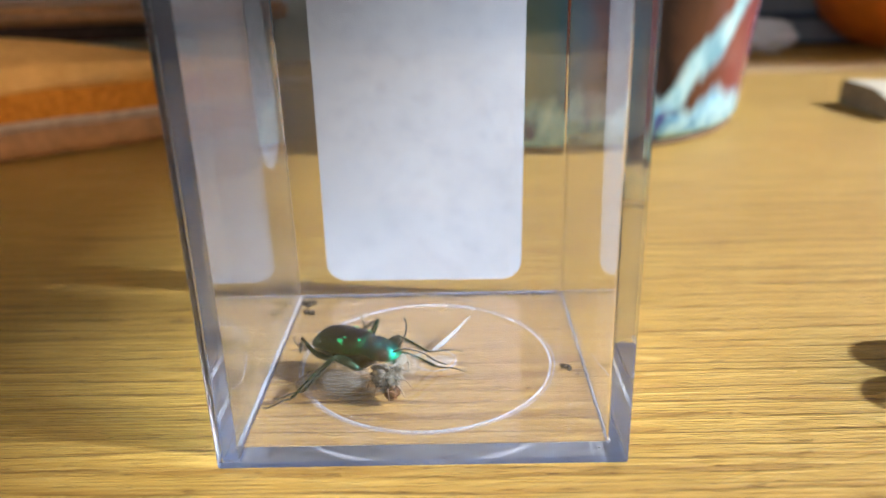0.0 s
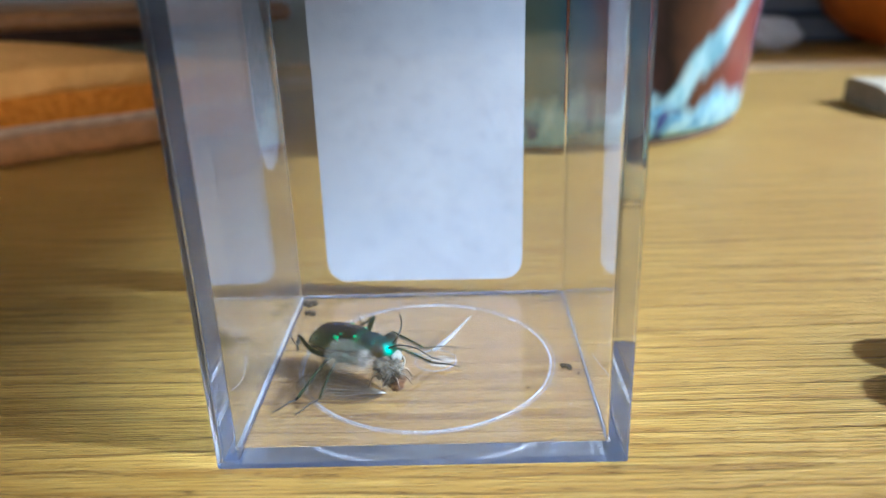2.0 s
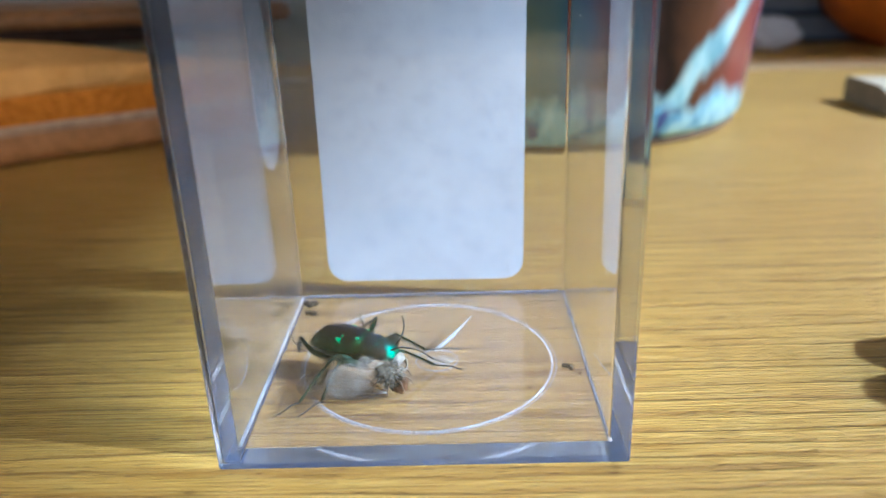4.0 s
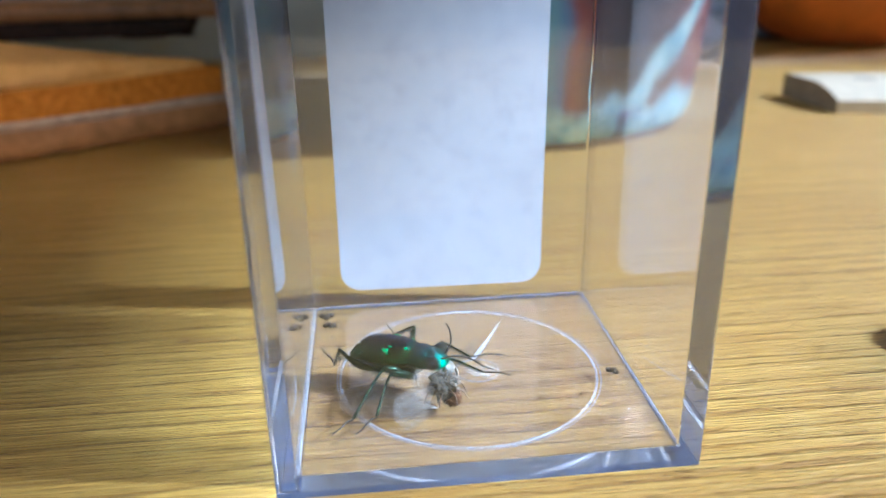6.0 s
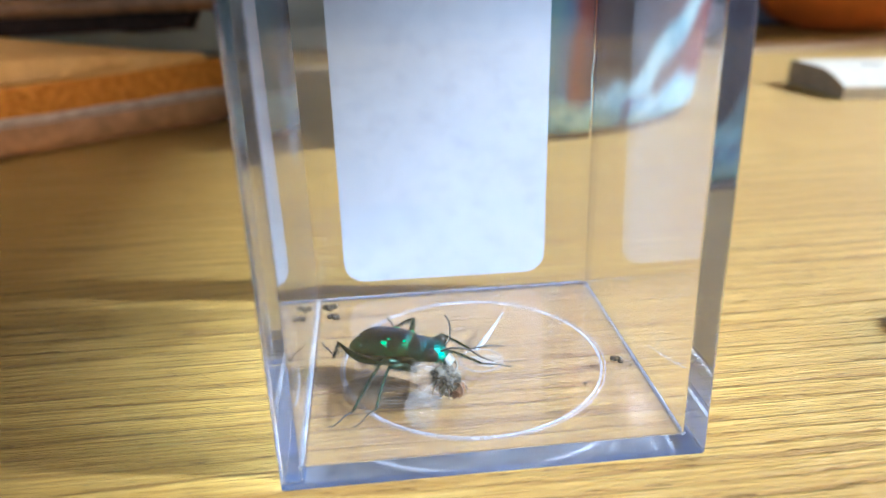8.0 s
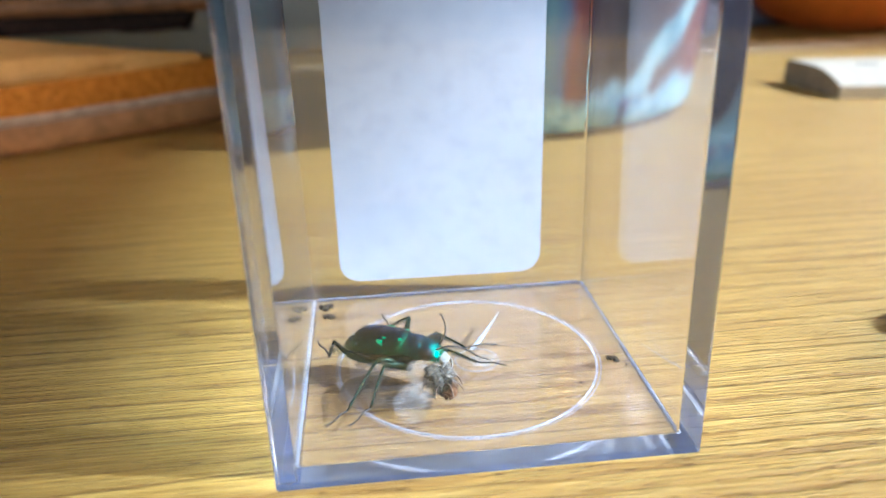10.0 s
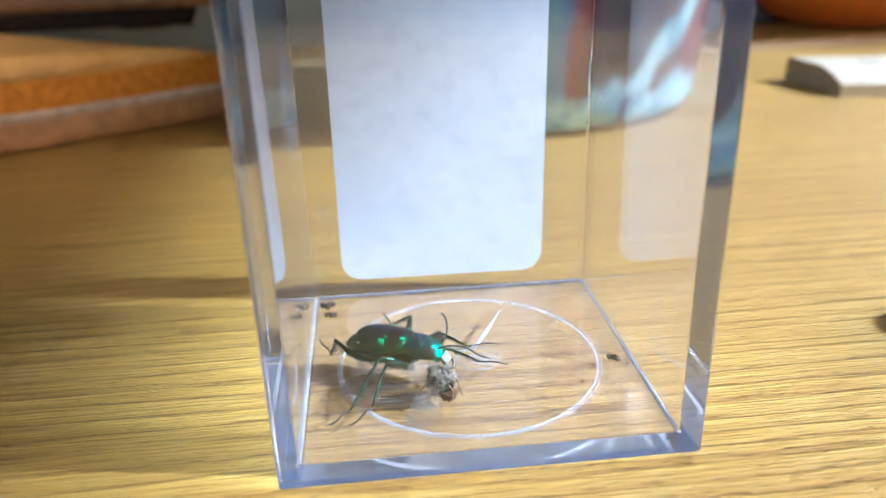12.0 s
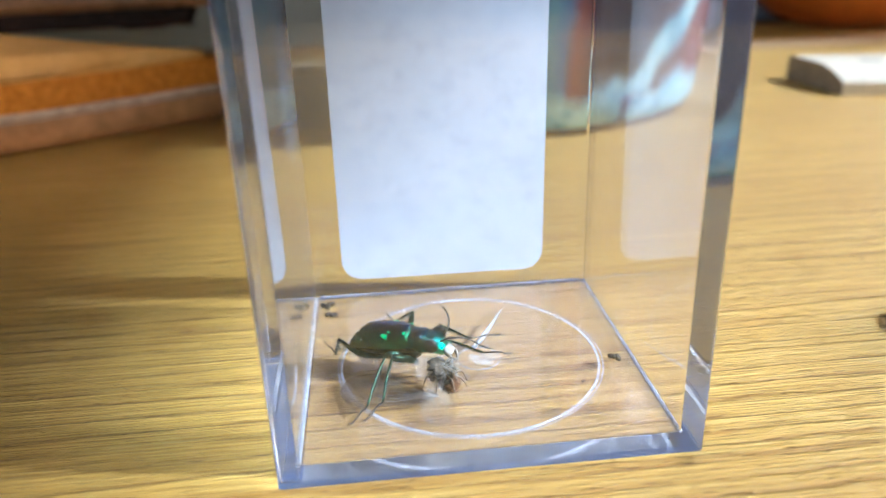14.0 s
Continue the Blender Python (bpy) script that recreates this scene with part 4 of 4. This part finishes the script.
book(9, 37.6, 1.46, 20, 13, 1.2, -9, BLUE, "blue closed book lying on a dark book")
book(7, 38.0, 2.68, 21, 13, 1.8, 3, NAVY, "dark closed book on top of a stack")
book(11, 38.6, 4.5, 17, 12, 1.4, -4, BLUE, "blue closed book on top of a stack")


def tissue():
    bm = ball(0, 0, 0.75, 1.5, 1.1, 0.8, 28, 18)
    for v in bm.verts:
        v.co += v.co.normalized() * (0.35 * noise.noise(v.co * 1.6) + 0.18 * noise.noise(v.co * 4))
        v.co.z = max(v.co.z, 0)
    ob = part("crumpled_tissue", bm, TISSUE, None, "", False)
    ob.matrix_basis = pose(16.5 * CM, 33.4 * CM, -0.05 * CM)
    tagged(ob, "crumpled white tissue lying on the table", "tissue")


tissue()


# made-up cap out of view, only there to cast a dark shadow
def shadow_cap():
    top = base("shadow_cap", 7.8, 1.0)
    tagged(top, "unseen dark cap added to cast a shadow on the table", "cap", "dark caps on the table")
    part("shell", turned([(0, 0), (0.46, 0), (0.49, 0.06), (0.49, 1.45), (0.42, 1.55), (0, 1.55)], 32), DARK_LID, top)
    part("rim", turned([(0, 1.555), (0.2, 1.555), (0.2, 1.62), (0, 1.62)], 24), DARK_LID, top)
    return top


copy_thing(shadow_cap(), pose(8.15 * CM, 2.0 * CM, 0, 0, 0, 20))


# ---- what moves ----
def motions():
    home = (-0.945, 1.975, H0)
    # seconds, shift of the body in cm, turn and pitch in degrees
    body = [(0, 0.05, -0.09, 0, 0), (0.5, 0.085, -0.09, 0, 0), (1.0, 0.06, -0.13, -1, 0), (1.5, -0.01, -0.10, -3, 0), (2.0, -0.02, 0.02, 0, 0), (2.2, -0.02, 0.01, 0, 0), (4.3, 0.0, -0.05, 0, 0), (5.0, 0.0, -0.08, 0, 0), (5.5, 0.02, -0.04, 0, 0), (6.0, 0.06, 0.04, 0, 0), (6.5, 0.04, 0, 0, 0), (7.0, 0.03, -0.03, 0, 0), (8.0, 0.0, 0, 0, 0), (10.5, 0, 0.03, 0, 0), (12.5, 0, 0, 0, 0), (13.0, 0.05, -0.01, 0, 0), (13.3, 0.02, 0.06, 1, -1.5), (14.0, 0.06, 0.12, 1, -3)]
    walk(beetle, [(t, pose((home[0] + x) * CM, (home[1] + y) * CM, home[2] * CM, 0, p, -24.8 + r)) for t, x, y, r, p in body])
    hind, mid = beetle_legs[1], beetle_legs[2]
    for limb, swings in ((hind, [(0, -14), (1.2, -14), (1.5, -3), (13.0, 0), (13.4, 8), (14, 8)]), (mid, [(0, -30), (1.15, -30), (1.45, 4), (2.0, 0), (13.0, 0), (13.4, 4), (14, 4)])):
        at = limb.location.copy()
        walk(limb, [(t, pose(at.x, at.y, at.z, 0, 0, a)) for t, a in swings])
    # the prey: seconds, place in cm, roll, pitch and turn
    held = [(0, -0.437, 1.40, 10, 0, -30), (0.5, -0.406, 1.41, 0, 0, -20), (1.0, -0.427, 1.37, -20, 8, -25), (1.5, -0.443, 1.44, -10, 0, -10), (2.0, -0.454, 1.59, 0, 0, 0), (2.2, -0.45, 1.58, 0, 0, 4), (4.3, -0.47, 1.50, 12, 0, 15), (5.0, -0.48, 1.45, 0, 10, 20), (5.5, -0.46, 1.42, -10, 0, 10), (6.0, -0.39, 1.55, 0, 0, 0), (6.5, -0.42, 1.50, 8, 0, 10), (7.0, -0.44, 1.45, 15, -10, 20), (7.5, -0.434, 1.45, 5, 0, 40), (8.0, -0.447, 1.476, -5, 10, 25), (10.5, -0.43, 1.50, 0, 0, 0), (11.0, -0.42, 1.51, 10, 0, 12), (11.5, -0.43, 1.48, -8, 0, 25), (12.0, -0.45, 1.44, 0, 12, 5), (12.5, -0.43, 1.44, 0, 0, 0), (13.0, -0.42, 1.39, 12, 0, 30), (13.5, -0.41, 1.48, 0, -10, 0), (14.0, -0.40, 1.58, -6, 0, -8)]
    poses = [(t, pose(x * CM, y * CM, (H0 + 0.29) * CM, a, b, c)) for t, x, y, a, b, c in held]
    walk(prey, poses)

    def aimed(m, tip, face, root):
        """The wing's pose in the prey's space, from its root towards a tip, turned to face a way."""
        start = m @ (Vector(root) * CM)
        ahead = (Vector(tip) * CM - start).normalized()
        up = Vector(face) - ahead * Vector(face).dot(ahead)
        up.normalize()
        turn = Matrix((ahead, up.cross(ahead), up)).transposed().to_4x4()
        return m.inverted() @ Matrix.Translation(start) @ turn

    flat, front, half = (0.0, -0.35, 1.0), (0.05, -0.85, 0.5), (0.0, -0.6, 0.8)
    # where the large wing's tip and face lie, row by row with the prey
    large = [((-1.5, 1.42, 0.26), flat), ((-1.45, 1.45, 0.26), flat), ((-1.38, 1.31, 0.25), flat), ((-1.14, 1.1, 0.24), half), ((-1.1, 1.6, 0.65), front), ((-1.1, 1.58, 0.62), front), ((-1.15, 1.15, 0.4), front), ((-1.16, 1.05, 0.3), front), ((-1.1, 0.98, 0.28), front), ((-1.0, 1.05, 0.26), front), ((-0.95, 0.9, 0.25), front), ((-0.87, 0.72, 0.25), half), ((-0.84, 0.68, 0.25), half), ((-0.84, 0.9, 0.25), front), ((-0.93, 0.96, 0.25), front), ((-0.9, 1.1, 0.22), front), ((-0.85, 1.12, 0.2), front), ((-0.68, 1.1, 0.15), front), ((-0.64, 1.03, 0.15), front), ((-0.68, 1.05, 0.15), front), ((-0.6, 1.0, 0.15), front), ((-0.54, 1.12, 0.15), front)]
    walk(wing_large, [(t, aimed(m, tip, face, (-0.06, -0.04, -0.02))) for (t, m), (tip, face) in zip(poses, large)])
    small = [(0.15, 1.75, 0.45), (0.2, 1.75, 0.42), (-0.75, 1.5, 0.75), (-0.8, 1.5, 0.68), (-0.85, 1.5, 0.6), (-0.85, 1.5, 0.6)] + [(-0.9, 1.4, 0.52)] * 16
    walk(wing_small, [(t, aimed(m, tip, front, (-0.02, 0.02, 0.05))) for (t, m), tip in zip(poses, small)])


motions()
